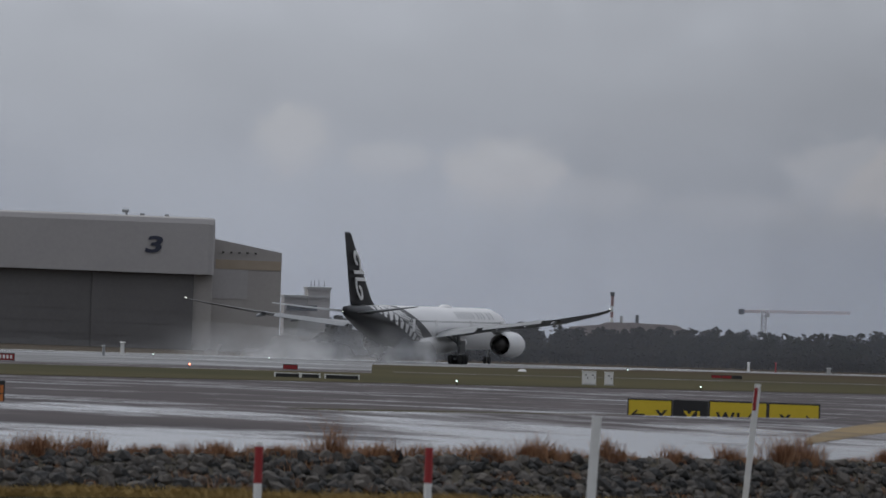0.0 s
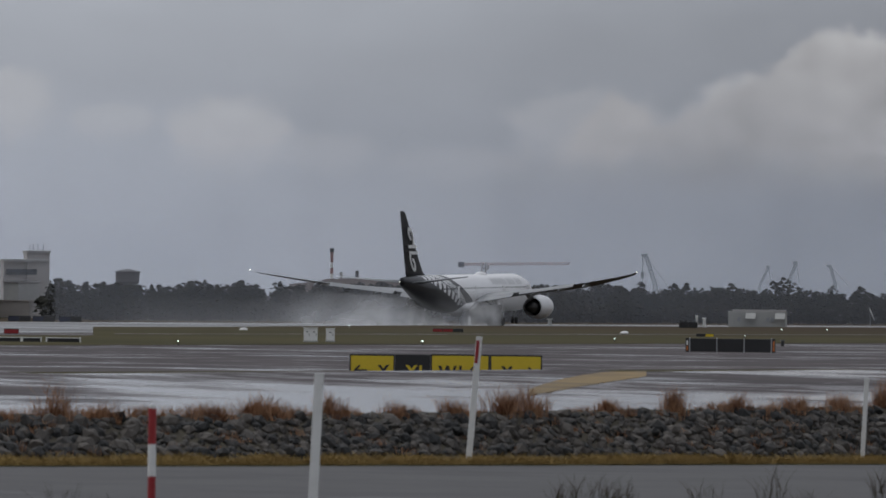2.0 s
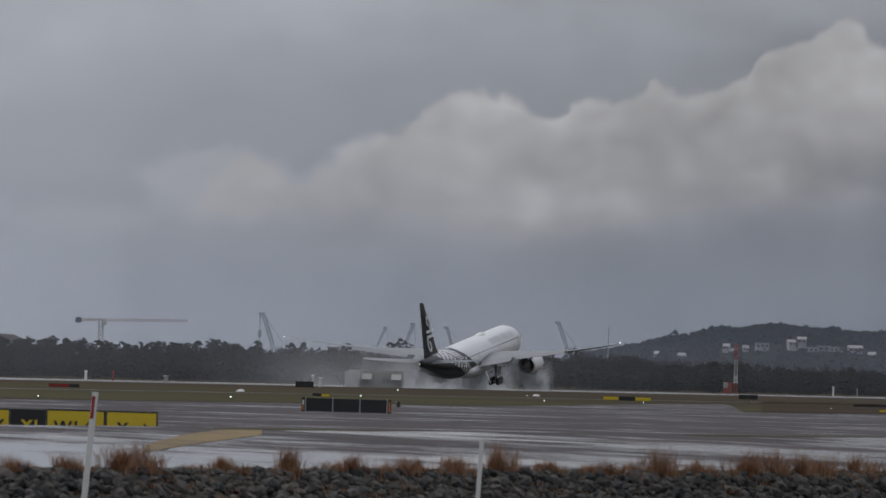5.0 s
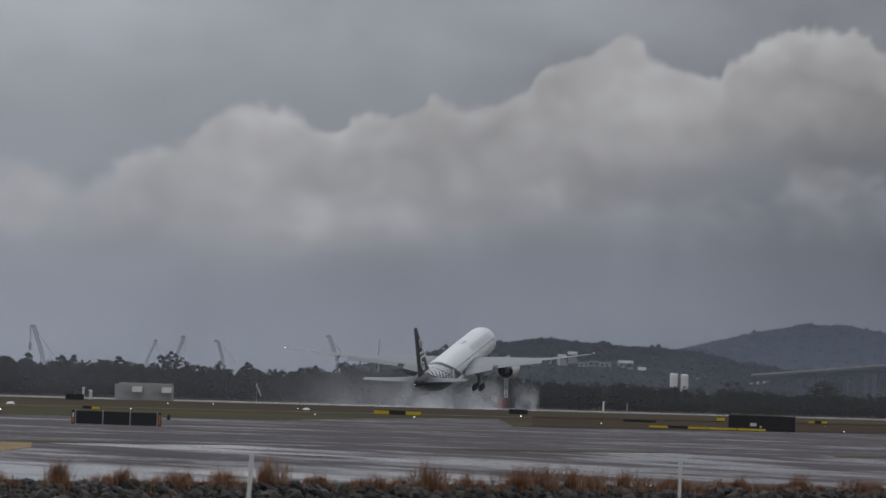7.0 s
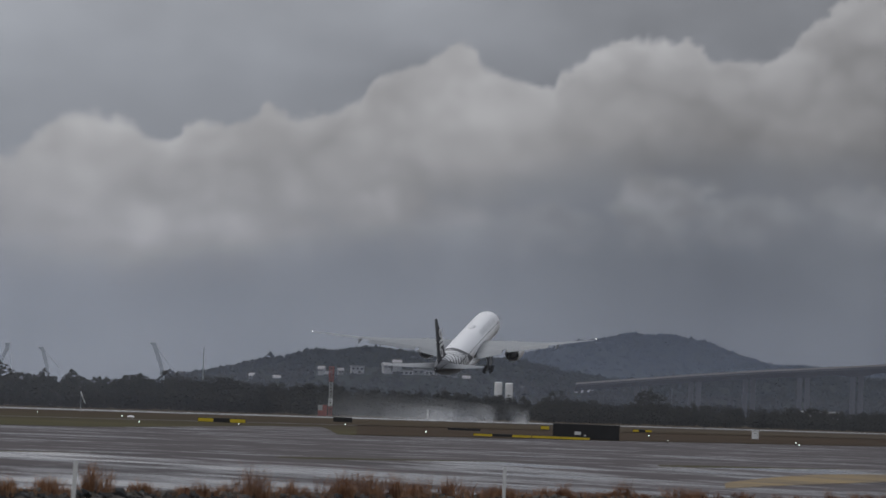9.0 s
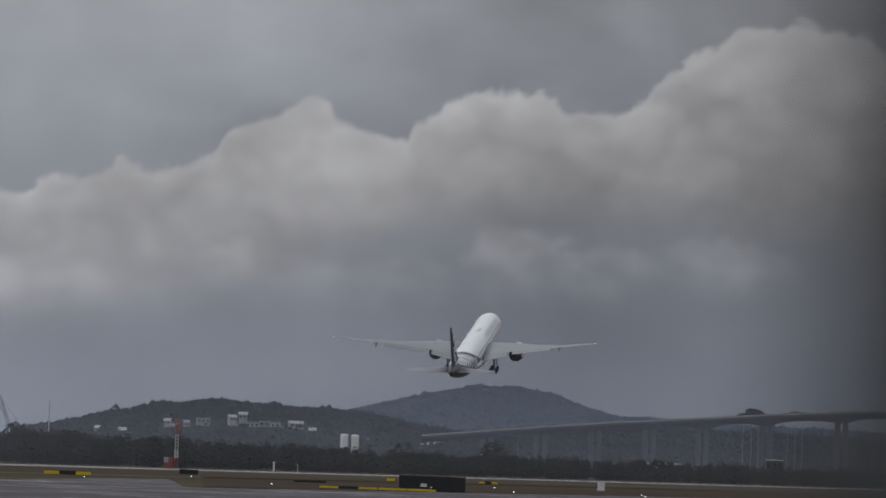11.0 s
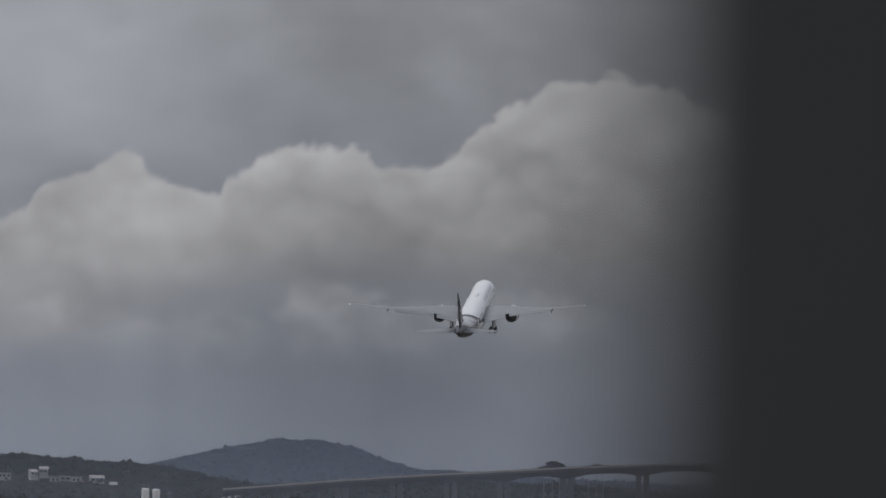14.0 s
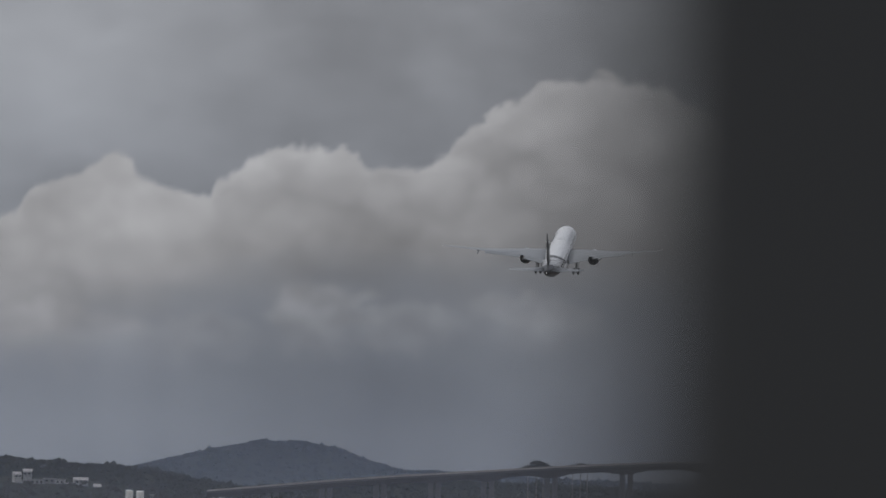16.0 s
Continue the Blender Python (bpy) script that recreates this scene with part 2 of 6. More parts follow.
def loft(bm, rings, close=True, cap=True):
    """Skin a list of rings of points."""
    vs = [[bm.verts.new(p) for p in r] for r in rings]
    n = len(vs[0])
    for a, b in zip(vs, vs[1:]):
        for k in range(n if close else n - 1):
            bm.faces.new((a[k], a[(k + 1) % n], b[(k + 1) % n], b[k]))
    if cap:
        bm.faces.new(vs[0][::-1])
        bm.faces.new(vs[-1])
    bmesh.ops.recalc_face_normals(bm, faces=bm.faces[:])
    return bm


def place(b, d, z=0.0):
    """A place at bearing b (RAD steps) and distance d."""
    return Vector((d * math.sin(b / RAD), d * math.cos(b / RAD), z))


def facing(b, d, z=0.0, turn=0.0):
    """A pose at that bearing whose -y side looks at the camera, turned by some degrees."""
    p = place(b, d, z)
    return pose(p.x, p.y, p.z, 0, 0, -math.degrees(b / RAD) + turn)


# ---- ground ----
NX, NY = -0.8704, 0.4924       # across the stone bank
UX, UY = 0.4924, 0.8704        # along it
RUN = radians(20.5)            # the runway's bearing


PROFILE = [(-6000, 0.0), (-60, 0.5), (-12, 1.75), (10, 1.75), (45, 0.3), (70, -0.2), (93.2, -0.17), (94.4, -0.07), (96.4, 0.70), (98, 0.73),
           (127, 1.29), (129.3, 0.85), (134, 0.66), (150, 0.35), (200, 0.0), (300, 0.0), (6000, 0.0)]


def height(n, s=152.0):
    """The ground n metres across the bank and s along it; the road falls away from the bank as it runs on."""
    fall = -0.0104 * max(0.0, min(90.0, s - 152.0)) * max(0.0, min(1.0, (96.4 - n) / 2.0, (n - 10.0) / 35.0))
    for (a, za), (b, zb) in zip(PROFILE, PROFILE[1:]):
        if n <= b:
            return za + (zb - za) * (n - a) / (b - a) + fall
    return 0.0


def d_bank(b, n):
    return n / (NX * math.sin(b) + NY * math.cos(b))


def d_run(b, n):
    s = math.sin(RUN - b)
    return min(n / s, 4800.0) if s > 0.01 else 4800.0


def ground_sheet():
    bm = bmesh.new()
    rings = []
    for n, z in PROFILE:
        rings.append([(NX * n + UX * s, NY * n + UY * s, height(n, s) - 0.03) for s in (-6000, -1500, -400, 0, 100, *range(152, 243, 6), 300, 600, 1500, 6000)])
    loft(bm, rings, close=False, cap=False)
    for f in bm.faces:
        if f.normal.z < 0:
            f.normal_flip()
    return tagged(part("ground", bm, "grass"), "wet green and brown airfield grass", "ground", kind="structure")


def band(name, near, far, b0, b1, material, lift, label, category, steps=90, deep=14):
    """A sheet of pavement or turf between two lines, laid on the ground from bearing b0 to b1 (RAD steps)."""
    bm = bmesh.new()
    rings = []
    for i in range(steps + 1):
        b = (b0 + (b1 - b0) * i / steps) / RAD
        d0, d1 = near(b), far(b)
        ring = []
        for j in range(deep + 1):
            d = d0 + (d1 - d0) * (j / deep) ** 1.6
            x, y = d * math.sin(b), d * math.cos(b)
            ring.append((x, y, height(NX * x + NY * y, UX * x + UY * y) + lift))
        rings.append(ring)
    loft(bm, rings, close=False, cap=False)
    for f in bm.faces:
        if f.normal.z < 0:
            f.normal_flip()
    return tagged(part(name, bm, material), label, category, kind="structure")


def smoothstep(a, b, x):
    t = max(0.0, min(1.0, (x - a) / (b - a)))
    return t * t * (3 - 2 * t)


def turf_near(b):
    """The near edge of the first strip of turf, with the mouth of a taxiway in it."""
    p = b * RAD
    n = 229 + 45 * smoothstep(1250, 1680, p) - 62 * smoothstep(1686, 1712, p)
    return d_run(b, n + 1.2 * noise.noise(Vector((p * 0.02, 0, 0))))


def edge(n, wob=0.8, seed=0.0):
    return lambda b: d_run(b, n + wob * noise.noise(Vector((b * RAD * 0.02, seed, 0))))


ground_sheet()
band("pavement", lambda b: d_bank(b, 97.2), lambda b: d_run(b, 233.0), -2600, 3300, "apron", 0.0, "wet brown-grey asphalt taxiway with long puddles", "taxiway", 120, 60)
band("taxiway_exit", lambda b: d_run(b, 232.6), lambda b: d_run(b, 300.0), 1150, 1760, "apron", 0.012, "wet asphalt taxiway mouth", "taxiway")
band("turf_near", turf_near, edge(292, 1.5, 3.0), -2600, 3000, "grass", 0.03, "wet olive-green strip of mown turf", "grass", 400)
band("taxiway", edge(291.5), edge(319), -2600, -90, "apron", 0.02, "narrow wet asphalt strip between turf", "taxiway")
band("field_path", edge(300.5, 1.2, 9.0), edge(307, 1.2, 9.5), -80, 3000, "apron", 0.05, "narrow wet asphalt path through the turf", "path", 200, 2)
band("turf_far", edge(291, 1.5, 5.0), lambda b: d_run(b, 386 + 42 * smoothstep(0, 520, b * RAD)), -118, 3000, "grass", 0.035, "wet olive-green strip of mown turf by the runway", "grass", 300)
band("turf_brown", lambda b: d_run(b, 213), lambda b: d_run(b, 310), 1745, 3000, "drygrass", 0.05, "brownish wet turf island", "grass", 200)
band("runway_exit", lambda b: d_run(b, 318.5), lambda b: d_run(b, 384), -2600, -100, "exit_pave", 0.01, "wet concrete runway exit mirroring the sky", "taxiway")
band("runway", lambda b: d_run(b, 384), lambda b: d_run(b, 466), -2600, 3200, "runway", 0.015, "wet grey concrete runway mirroring the sky", "runway")
band("road", lambda b: d_bank(b, 52.0), lambda b: d_bank(b, 93.2), -2600, 3300, "road", 0.01, "damp grey asphalt perimeter road", "road", 120, 30)


# the far edge's wet shine, laid on as a white strip
band("road_marking", lambda b: d_run(b, 463.5), lambda b: d_run(b, 466), -2600, 3200, "white", 0.025, "white strip on the runway edge standing in for its wet shine", "marking", 60, 2)


# ---- airliner ----
def fuselage_mat():
    """White forward, black tail; pale curved strokes at the seam of the two."""
    m, n, l, bs = node_mat("airliner_paint")
    co = n.new("ShaderNodeTexCoord").outputs["Object"]
    sep = n.new("ShaderNodeSeparateXYZ")
    l.new(co, sep.inputs[0])

    def op(kind, a, b=None, c=None):
        k = n.new("ShaderNodeMath")
        k.operation = kind
        for i, v in enumerate((a, b, c)):
            if v is None:
                continue
            if isinstance(v, (int, float)):
                k.inputs[i].default_value = v
            else:
                l.new(v, k.inputs[i])
        return k.outputs[0]

    x, z = sep.outputs["X"], sep.outputs["Z"]
    bend = op("MULTIPLY", op("POWER", op("ABSOLUTE", op("SUBTRACT", 8.4, z)), 1.25), 1.75)
    d = op("SUBTRACT", op("ADD", x, 15.5), bend)            # below zero: black
    black = op("LESS_THAN", d, 0.0)
    off = op("ADD", d, 6.6)                                   # from the frond's rib
    side = op("ABSOLUTE", off)
    along = op("ADD", z, op("MULTIPLY", side, 0.34))
    high = op("MULTIPLY", op("GREATER_THAN", z, 7.0), 0.2)
    thin = op("SUBTRACT", op("ADD", 0.30, op("MULTIPLY", side, 0.045)), high)
    leaf = op("GREATER_THAN", op("FRACT", op("MULTIPLY", along, 1.5)), thin)
    reach = op("ADD", 1.6, op("MULTIPLY", op("SUBTRACT", z, 3.2), 0.75))    # the frond widens upward
    back = op("MULTIPLY", op("LESS_THAN", off, 0.0), op("LESS_THAN", side, op("ADD", reach, 1.4)))
    front = op("MULTIPLY", op("GREATER_THAN", off, 0.0), op("LESS_THAN", side, op("MINIMUM", reach, 4.2)))
    near = op("MULTIPLY", op("MAXIMUM", back, front), op("GREATER_THAN", side, 0.28))
    fern = op("MULTIPLY", op("MULTIPLY", leaf, near), op("GREATER_THAN", z, 3.4))
    dark = op("MULTIPLY", black, op("SUBTRACT", 1.0, op("MULTIPLY", fern, 0.82)))
    dirt = noise_node(n, l, co, 0.35, 5.0, 0.6, (0.25, 1, 1))
    whitec = ramp(n, l, dirt, [(0.3, (0.74, 0.74, 0.75)), (0.7, (0.83, 0.83, 0.83))])
    mx = n.new("ShaderNodeMix")
    mx.data_type = "RGBA"
    l.new(dark, mx.inputs["Factor"])
    l.new(whitec, mx.inputs["A"])
    mx.inputs["B"].default_value = (0.009, 0.009, 0.011, 1)
    l.new(mx.outputs["Result"], bs.inputs["Base Color"])
    bs.inputs["Roughness"].default_value = 0.32
    bs.inputs["Specular IOR Level"].default_value = 0.35
    return m


def ring(x, zc, ry, rz, seg=36):
    return [(x, ry * math.sin(2 * math.pi * k / seg), zc + rz * math.cos(2 * math.pi * k / seg)) for k in range(seg)]


def foil(le, te, y, z, thick, seg=9, axis="y", twist=0.0):
    """An aerofoil section from le to te (x), at span y; twist: degrees nose-down."""
    pts = []
    c = le - te
    for up in (1, -1):
        ks = range(seg + 1) if up > 0 else range(seg - 1, 0, -1)
        for k in ks:
            u = (1 - math.cos(math.pi * k / seg)) / 2
            h = thick * c * 2.9 * (0.2969 * math.sqrt(u) - 0.126 * u - 0.3516 * u * u + 0.2843 * u ** 3 - 0.1015 * u ** 4)
            zz = up * h + 0.02 * c * math.sin(math.pi * u)
            zz -= math.tan(radians(twist)) * c * (1 - u)
            pts.append((le - c * u, y, z + zz) if axis == "y" else (le - c * u, zz * 0.8, z))
    return pts


WING = [(2.6, 12.5, -3.2, 4.2, 0.13), (6.0, 10.0, -3.2, 4.75, 0.12), (9.8, 7.4, -3.3, 5.35, 0.105), (16, 2.4, -5.2, 6.1, 0.095),
        (23, -3.2, -8.2, 6.95, 0.09), (29.5, -8.4, -11.0, 7.95, 0.085), (31.4, -10.4, -12.3, 8.3, 0.08), (32.4, -12.0, -12.9, 8.6, 0.06)]


def wing_at(y):
    for a, b in zip(WING, WING[1:]):
        if y <= b[0]:
            t = (y - a[0]) / (b[0] - a[0])
            return [p + (q - p) * t for p, q in zip(a, b)]
    return list(WING[-1])


def build_wing(plane, side):
    name = "wing"
    bm = loft(bmesh.new(), [foil(le, te, side * y, z, th, twist=-1.0 + 7.5 * smoothstep(3, 26, y)) for y, le, te, z, th in WING])
    bm.normal_update()
    # downward faces take a darker grey, so the wing's shade is in the colour
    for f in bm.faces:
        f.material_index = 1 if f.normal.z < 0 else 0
    wing = part(name, bm, ("wingpaint", "wingshade"), plane, "pale grey swept wing bent upward", smooth=True)
    wing.data.shade_smooth()
    for y0, y1, drop, ch in ((3.6, 9.4, 0.55, 2.3), (10.6, 20.5, 0.35, 1.5)):
        rings = []
        for k in range(5):
            y = y0 + (y1 - y0) * k / 4
            _, le, te, z, _t = wing_at(y)
            c = ch * (1 - 0.3 * k / 4)
            rings.append([(te + 0.9, side * y, z + 0.08), (te + 0.3, side * y, z + 0.16), (te - c, side * y, z - drop), (te - c, side * y, z - drop - 0.06), (te + 0.4, side * y, z - 0.28)])
        part("flap", loft(bmesh.new(), rings), "wingpaint", wing, "extended trailing-edge flap")
        # solid dark strip that puts the slot's shade under the trailing edge
        rings = []
        for k in range(5):
            y = y0 + (y1 - y0) * k / 4
            _, le, te, z, _t = wing_at(y)
            rings.append([(te + .35, side * y, z + .05), (te + .05, side * y, z + .02), (te + .05, side * y, z - .42), (te + .6, side * y, z - .42)])
        part("flap_cove", loft(bmesh.new(), rings), "darksteel", wing, "dark strip standing in for shade in the flap gap")
    for y in (6.2, 13.2, 18.0, 22.6):
        _, le, te, z, _t = wing_at(y)
        rr = [(te + 4.2, 0.05), (te + 3.2, 0.28), (te + 1.2, 0.36), (te - 0.8, 0.26), (te - 1.9, 0.05)]
        part("flap_fairing", loft(bmesh.new(), [[(x, side * y + 0.75 * r * math.sin(a), z - 0.5 + (x - te) * 0.09 + r * math.cos(a)) for a in [2 * math.pi * k / 10 for k in range(10)]] for x, r in rr]), "wingpaint", wing, smooth=True)
    bm = bmesh.new()
    bmesh.ops.create_icosphere(bm, subdivisions=2, radius=0.06, matrix=Matrix.Translation((-12.7, side * 32.45, 8.62)))
    part("navigation_light", bm, "strobe", wing, "lit white wing-tip light")
    # engine
    y, zc = side * 9.9, 3.0
    prof = [(6.2, 1.55), (7.0, 1.72), (8.6, 1.93), (10.6, 1.98), (12.4, 1.86), (13.1, 1.74), (13.25, 1.62), (13.0, 1.55), (11.5, 1.5), (8.0, 1.45), (6.2, 1.48)]
    rings = [[(x, y + r * math.sin(a), zc + r * math.cos(a)) for a in [2 * math.pi * k / 28 for k in range(28)]] for x, r in prof]
    nac = part("nacelle", loft(bmesh.new(), rings + rings[:1], cap=False), "nacellepaint", plane, "large white engine cowling", smooth=True)
    core = [(9.6, 1.46), (9.5, 0.4), (8.5, 0.95), (6.2, 1.0), (4.6, 0.72), (4.5, 0.5), (3.6, 0.12)]
    rings = [[(x, y + r * math.sin(a), zc + r * math.cos(a)) for a in [2 * math.pi * k / 24 for k in range(24)]] for x, r in core]
    part("core_nozzle", loft(bmesh.new(), rings), "darksteel", nac, "dark exhaust nozzle", smooth=True)
    bm = bmesh.new()
    cyl(bm, (11.6, y, zc), (11.4, y, zc), 1.5, seg=28)
    part("fan", bm, "darksteel", nac, "dark fan disc")
    rings = [foil(12.0, 3.0, 0, zc + 1.5, 0.06, axis="z"), foil(10.5, 0.5, 0, zc + 2.7, 0.05, axis="z")]
    rings = [[(px, py + y, pz) for px, py, pz in r] for r in rings]
    part("pylon", loft(bmesh.new(), rings), "wingpaint", nac, smooth=True)
    return wing


def wheel_mesh(bm, x, y, z, r=0.68, w=0.46):
    prof = [(-w / 2, r * 0.55), (-w / 2, r * 0.9), (-w / 3, r), (w / 3, r), (w / 2, r * 0.9), (w / 2, r * 0.55)]
    rings = [[(x + q * math.sin(a), y + dy, z + q * math.cos(a)) for a in [2 * math.pi * k / 20 for k in range(20)]] for dy, q in prof]
    loft(bm, rings)
    return bm


def build_airliner():
    M["livery"] = fuselage_mat()
    M["wingpaint"] = mat("light_grey_wing_paint", (0.20, 0.21, 0.22), (0.26, 0.27, 0.28), 0.45, 0.3, fine=8)
    M["tailblack"] = mat("black_fin_paint", (0.008, 0.008, 0.010), (0.014, 0.014, 0.016), 0.42, 0.6, spec=0.2)
    # darker copy of the wing grey, standing in for shade underneath
    M["wingshade"] = mat("wing_shade_grey", (0.075, 0.078, 0.085), (0.11, 0.113, 0.12), 0.5, 0.3, fine=8)
    M["nacellepaint"] = mat("white_cowling_paint", (0.68, 0.68, 0.69), (0.78, 0.78, 0.78), 0.35, 0.4)
    plane = empty("airliner", None, "white twin-engined airliner with a black tail taking off, gear down", "aircraft")
    st = [(37.1, 4.30, .06, .06), (36.7, 4.33, .62, .6), (36.0, 4.42, 1.25, 1.2), (34.9, 4.6, 1.95, 1.9), (33.4, 4.82, 2.5, 2.5), (31.8, 5.02, 2.86, 2.88), (29.5, 5.18, 3.07, 3.08),
          (26, 5.2, 3.1, 3.1), (18, 5.2, 3.1, 3.1), (10, 5.2, 3.1, 3.1), (2, 5.2, 3.1, 3.1), (-6, 5.2, 3.1, 3.1), (-12, 5.22, 3.09, 3.08), (-17, 5.42, 2.94, 2.9), (-21.5, 5.75, 2.6, 2.55),
          (-26, 6.2, 2.08, 2.08), (-30, 6.68, 1.5, 1.58), (-33.5, 7.08, .95, 1.08), (-35.8, 7.32, .5, .72), (-36.8, 7.4, .16, .5)]
    fus = part("fuselage", loft(bmesh.new(), [ring(*s) for s in st]), "livery", plane, "white fuselage with a black tail and pale curved strokes", smooth=True)
    # belly fairing between the wings
    bf = [(15, 3.4, 1.2, .8), (12, 3.1, 3.0, 1.35), (6, 2.95, 3.55, 1.55), (-3, 2.95, 3.55, 1.55), (-8, 3.2, 2.9, 1.3), (-12, 3.5, 1.2, .7)]
    part("belly_fairing", loft(bmesh.new(), [ring(*s) for s in bf]), "nacellepaint", fus, smooth=True)
    # windows, doors, lettering as bars, flight-deck panes
    bm = bmesh.new()
    for s in (1, -1):
        for k in range(62):
            x = 27.5 - k * 0.83
            if abs(x - 13.5) < .6 or abs(x + 3) < .6:
                continue
            yy = 3.1 * math.cos(math.asin(0.9 / 3.1))
            box(bm, (x, s * (yy - 0.01), 6.1), (0.2, 0.06, 0.28))
    tagged(part("window_row", bm, "glass", fus, "dark oval cabin windows"), kind="stuff")
    for s in (1, -1):
        for x in (28.6, 13.6, -3.0, -13.5):
            bm = bmesh.new()
            box(bm, (x, s * 3.0, 5.5), (1.1, 0.16, 1.9), bev=0.04)
            part("cabin_door", bm, "nacellepaint", fus)
        bm = bmesh.new()
        x = 25.6
        for w, h in ((1.0, 1.15), (.3, 1.15), (1.0, 1.15), (0, 0), (1.1, 1.15), (.9, 1.15), (1.2, 1.15), (0, 0), (.9, 1.15), (.9, 1.15), (1.0, 1.15), (.8, 1.15), (1.0, 1.15), (1.1, 1.15), (1.0, 1.15)):
            if w:
                for q in range(8):              # the bars follow the round of the hull
                    z0, z1 = (1.45 + h * 0.9 * (q + i) / 8 for i in (0, 1))
                    pts = [(xx, s * math.sqrt(3.125 ** 2 - zz * zz), 5.2 + zz) for xx, zz in ((x, z0), (x - w * .62, z0), (x - w * .62, z1), (x, z1))]
                    bm.faces.new([bm.verts.new(c) for c in (pts if s > 0 else pts[::-1])])
            x -= w + 0.32 if w else 0.9
        tagged(part("lettering", bm, "letters", fus, "grey bars where the airline lettering runs"), kind="stuff")
        bm = bmesh.new()
        for k in range(3):
            box(bm, (34.3 - k * .55, s * (0.9 + k * .62), 5.95 - k * .03), (.7, .5, .5), pose(0, 0, 0))
        part("flight_deck_window", bm, "glass", fus)
    # aerial dome
    part("satellite_dome", loft(bmesh.new(), [ring(x, 8.25, .75 * r, .42 * r) for x, r in ((12.5, .1), (12, .75), (11, 1), (9.5, 1), (8.3, .6), (7.8, .1))]), "nacellepaint", fus, smooth=True)
    # fin
    fr = [foil(-21.5, -33.4, 0, 7.8, .07, axis="z"), foil(-24.2, -34.0, 0, 9.0, .085, axis="z"), foil(-29.6, -35.6, 0, 14.0, .09, axis="z"), foil(-34.0, -37.0, 0, 18.2, .09, axis="z"), foil(-34.9, -37.1, 0, 18.55, .07, axis="z")]
    fin = part("tail_fin", loft(bmesh.new(), fr), "tailblack", plane, "black tail fin with a white curled emblem", smooth=True)
    for s in (1, -1):
        bm = bmesh.new()

        def sw(x, z):
            return (x - (z - 12.6) * 0.72, s * 0.42, z)

        def stroke_path(pts, w):
            rings = []
            for k, (x, z) in enumerate(pts):
                a = Vector(pts[max(k - 1, 0)])
                b = Vector(pts[min(k + 1, len(pts) - 1)])
                d = (b - a).normalized()
                nx, nz = -d.y * w / 2, d.x * w / 2
                p, q = sw(x + nx, z + nz), sw(x - nx, z - nz)
                rings.append([p, (p[0], s * 0.30, p[2]), (q[0], s * 0.30, q[2]), q])
            loft(bm, rings)
        up = [(-31.0 + 1.5 * (1 - .055 * k) * math.cos(.42 * k - 1.1), 14.6 + 1.7 * (1 - .055 * k) * math.sin(.42 * k - 1.1)) for k in range(15)]
        dn = [(-32.2 - 1.5 * (1 - .055 * k) * math.cos(.42 * k - 1.1), 10.3 - 1.7 * (1 - .055 * k) * math.sin(.42 * k - 1.1)) for k in range(15)]
        stroke_path(up, .55)
        stroke_path(dn, .55)
        stroke_path([(-33.2, 12.9), (-28.8, 12.9)], .5)
        stroke_path([(-33.2, 11.9), (-28.8, 11.9)], .5)
        part("emblem", bm, "white", fin, "white curled emblem")
    # stabilisers
    for s in (1, -1):
        rr = [foil(-27.0, -33.6, s * 1.0, 7.1, .09), foil(-31.6, -35.9, s * 6.2, 7.65, .085), foil(-35.0, -37.3, s * 10.75, 8.15, .08)]
        part("stabiliser", loft(bmesh.new(), rr), "wingpaint", plane, smooth=True)
    wings = [build_wing(plane, 1), build_wing(plane, -1)]
    # landing gear
    for s in (1, -1):
        y = s * 5.5
        bm = bmesh.new()
        cyl(bm, (0, y, 4.3), (0, y, 0.9), 0.27, 0.2)
        cyl(bm, (0.1, y, 3.0), (0.1, s * 3.4, 4.2), 0.14)
        cyl(bm, (0, y, 2.6), (-2.4, y, 4.2), 0.12)
        gear = part("main_gear_strut", bm, "steel", plane, "grey main landing gear leg")
        bm = bmesh.new()
        box(bm, (0, y, .78), (3.3, .3, .34), bev=.05)
        part("bogie_beam", bm, "steel", gear)
        bm = bmesh.new()
        box(bm, (0.4, y + s * .55, 2.5), (2.3, .08, 1.9), bev=.03)
        part("gear_door", bm, "wingpaint", gear)
        for dx in (-1.47, 0, 1.47):
            for dy in (-.7, .7):
                part("tyre", wheel_mesh(bmesh.new(), dx, y + dy, .68), "rubber", gear, smooth=True)
    bm = bmesh.new()
    cyl(bm, (31.2, 0, 3.0), (31.2, 0, .55), .17, .13)
    cyl(bm, (31.2, 0, 1.6), (33, 0, 2.8), .08)
    ng = part("nose_gear_strut", bm, "steel", plane, "grey nose landing gear leg")
    for dy in (-.35, .35):
        part("tyre", wheel_mesh(bmesh.new(), 31.2, dy, .55, .55, .36), "rubber", ng, smooth=True)
    bm = bmesh.new()
    bmesh.ops.create_icosphere(bm, subdivisions=2, radius=.04, matrix=Matrix.Translation((-36.9, 0, 7.3)))
    part("tail_light", bm, "strobe", plane, "lit white tail light")
    return plane, wings


M["letters"] = mat("grey_lettering_paint", (0.44, 0.45, 0.46), (0.54, 0.55, 0.56), 0.4, 1.0)
AIRLINER, WINGS = build_airliner()
TRACK = radians(20.895)


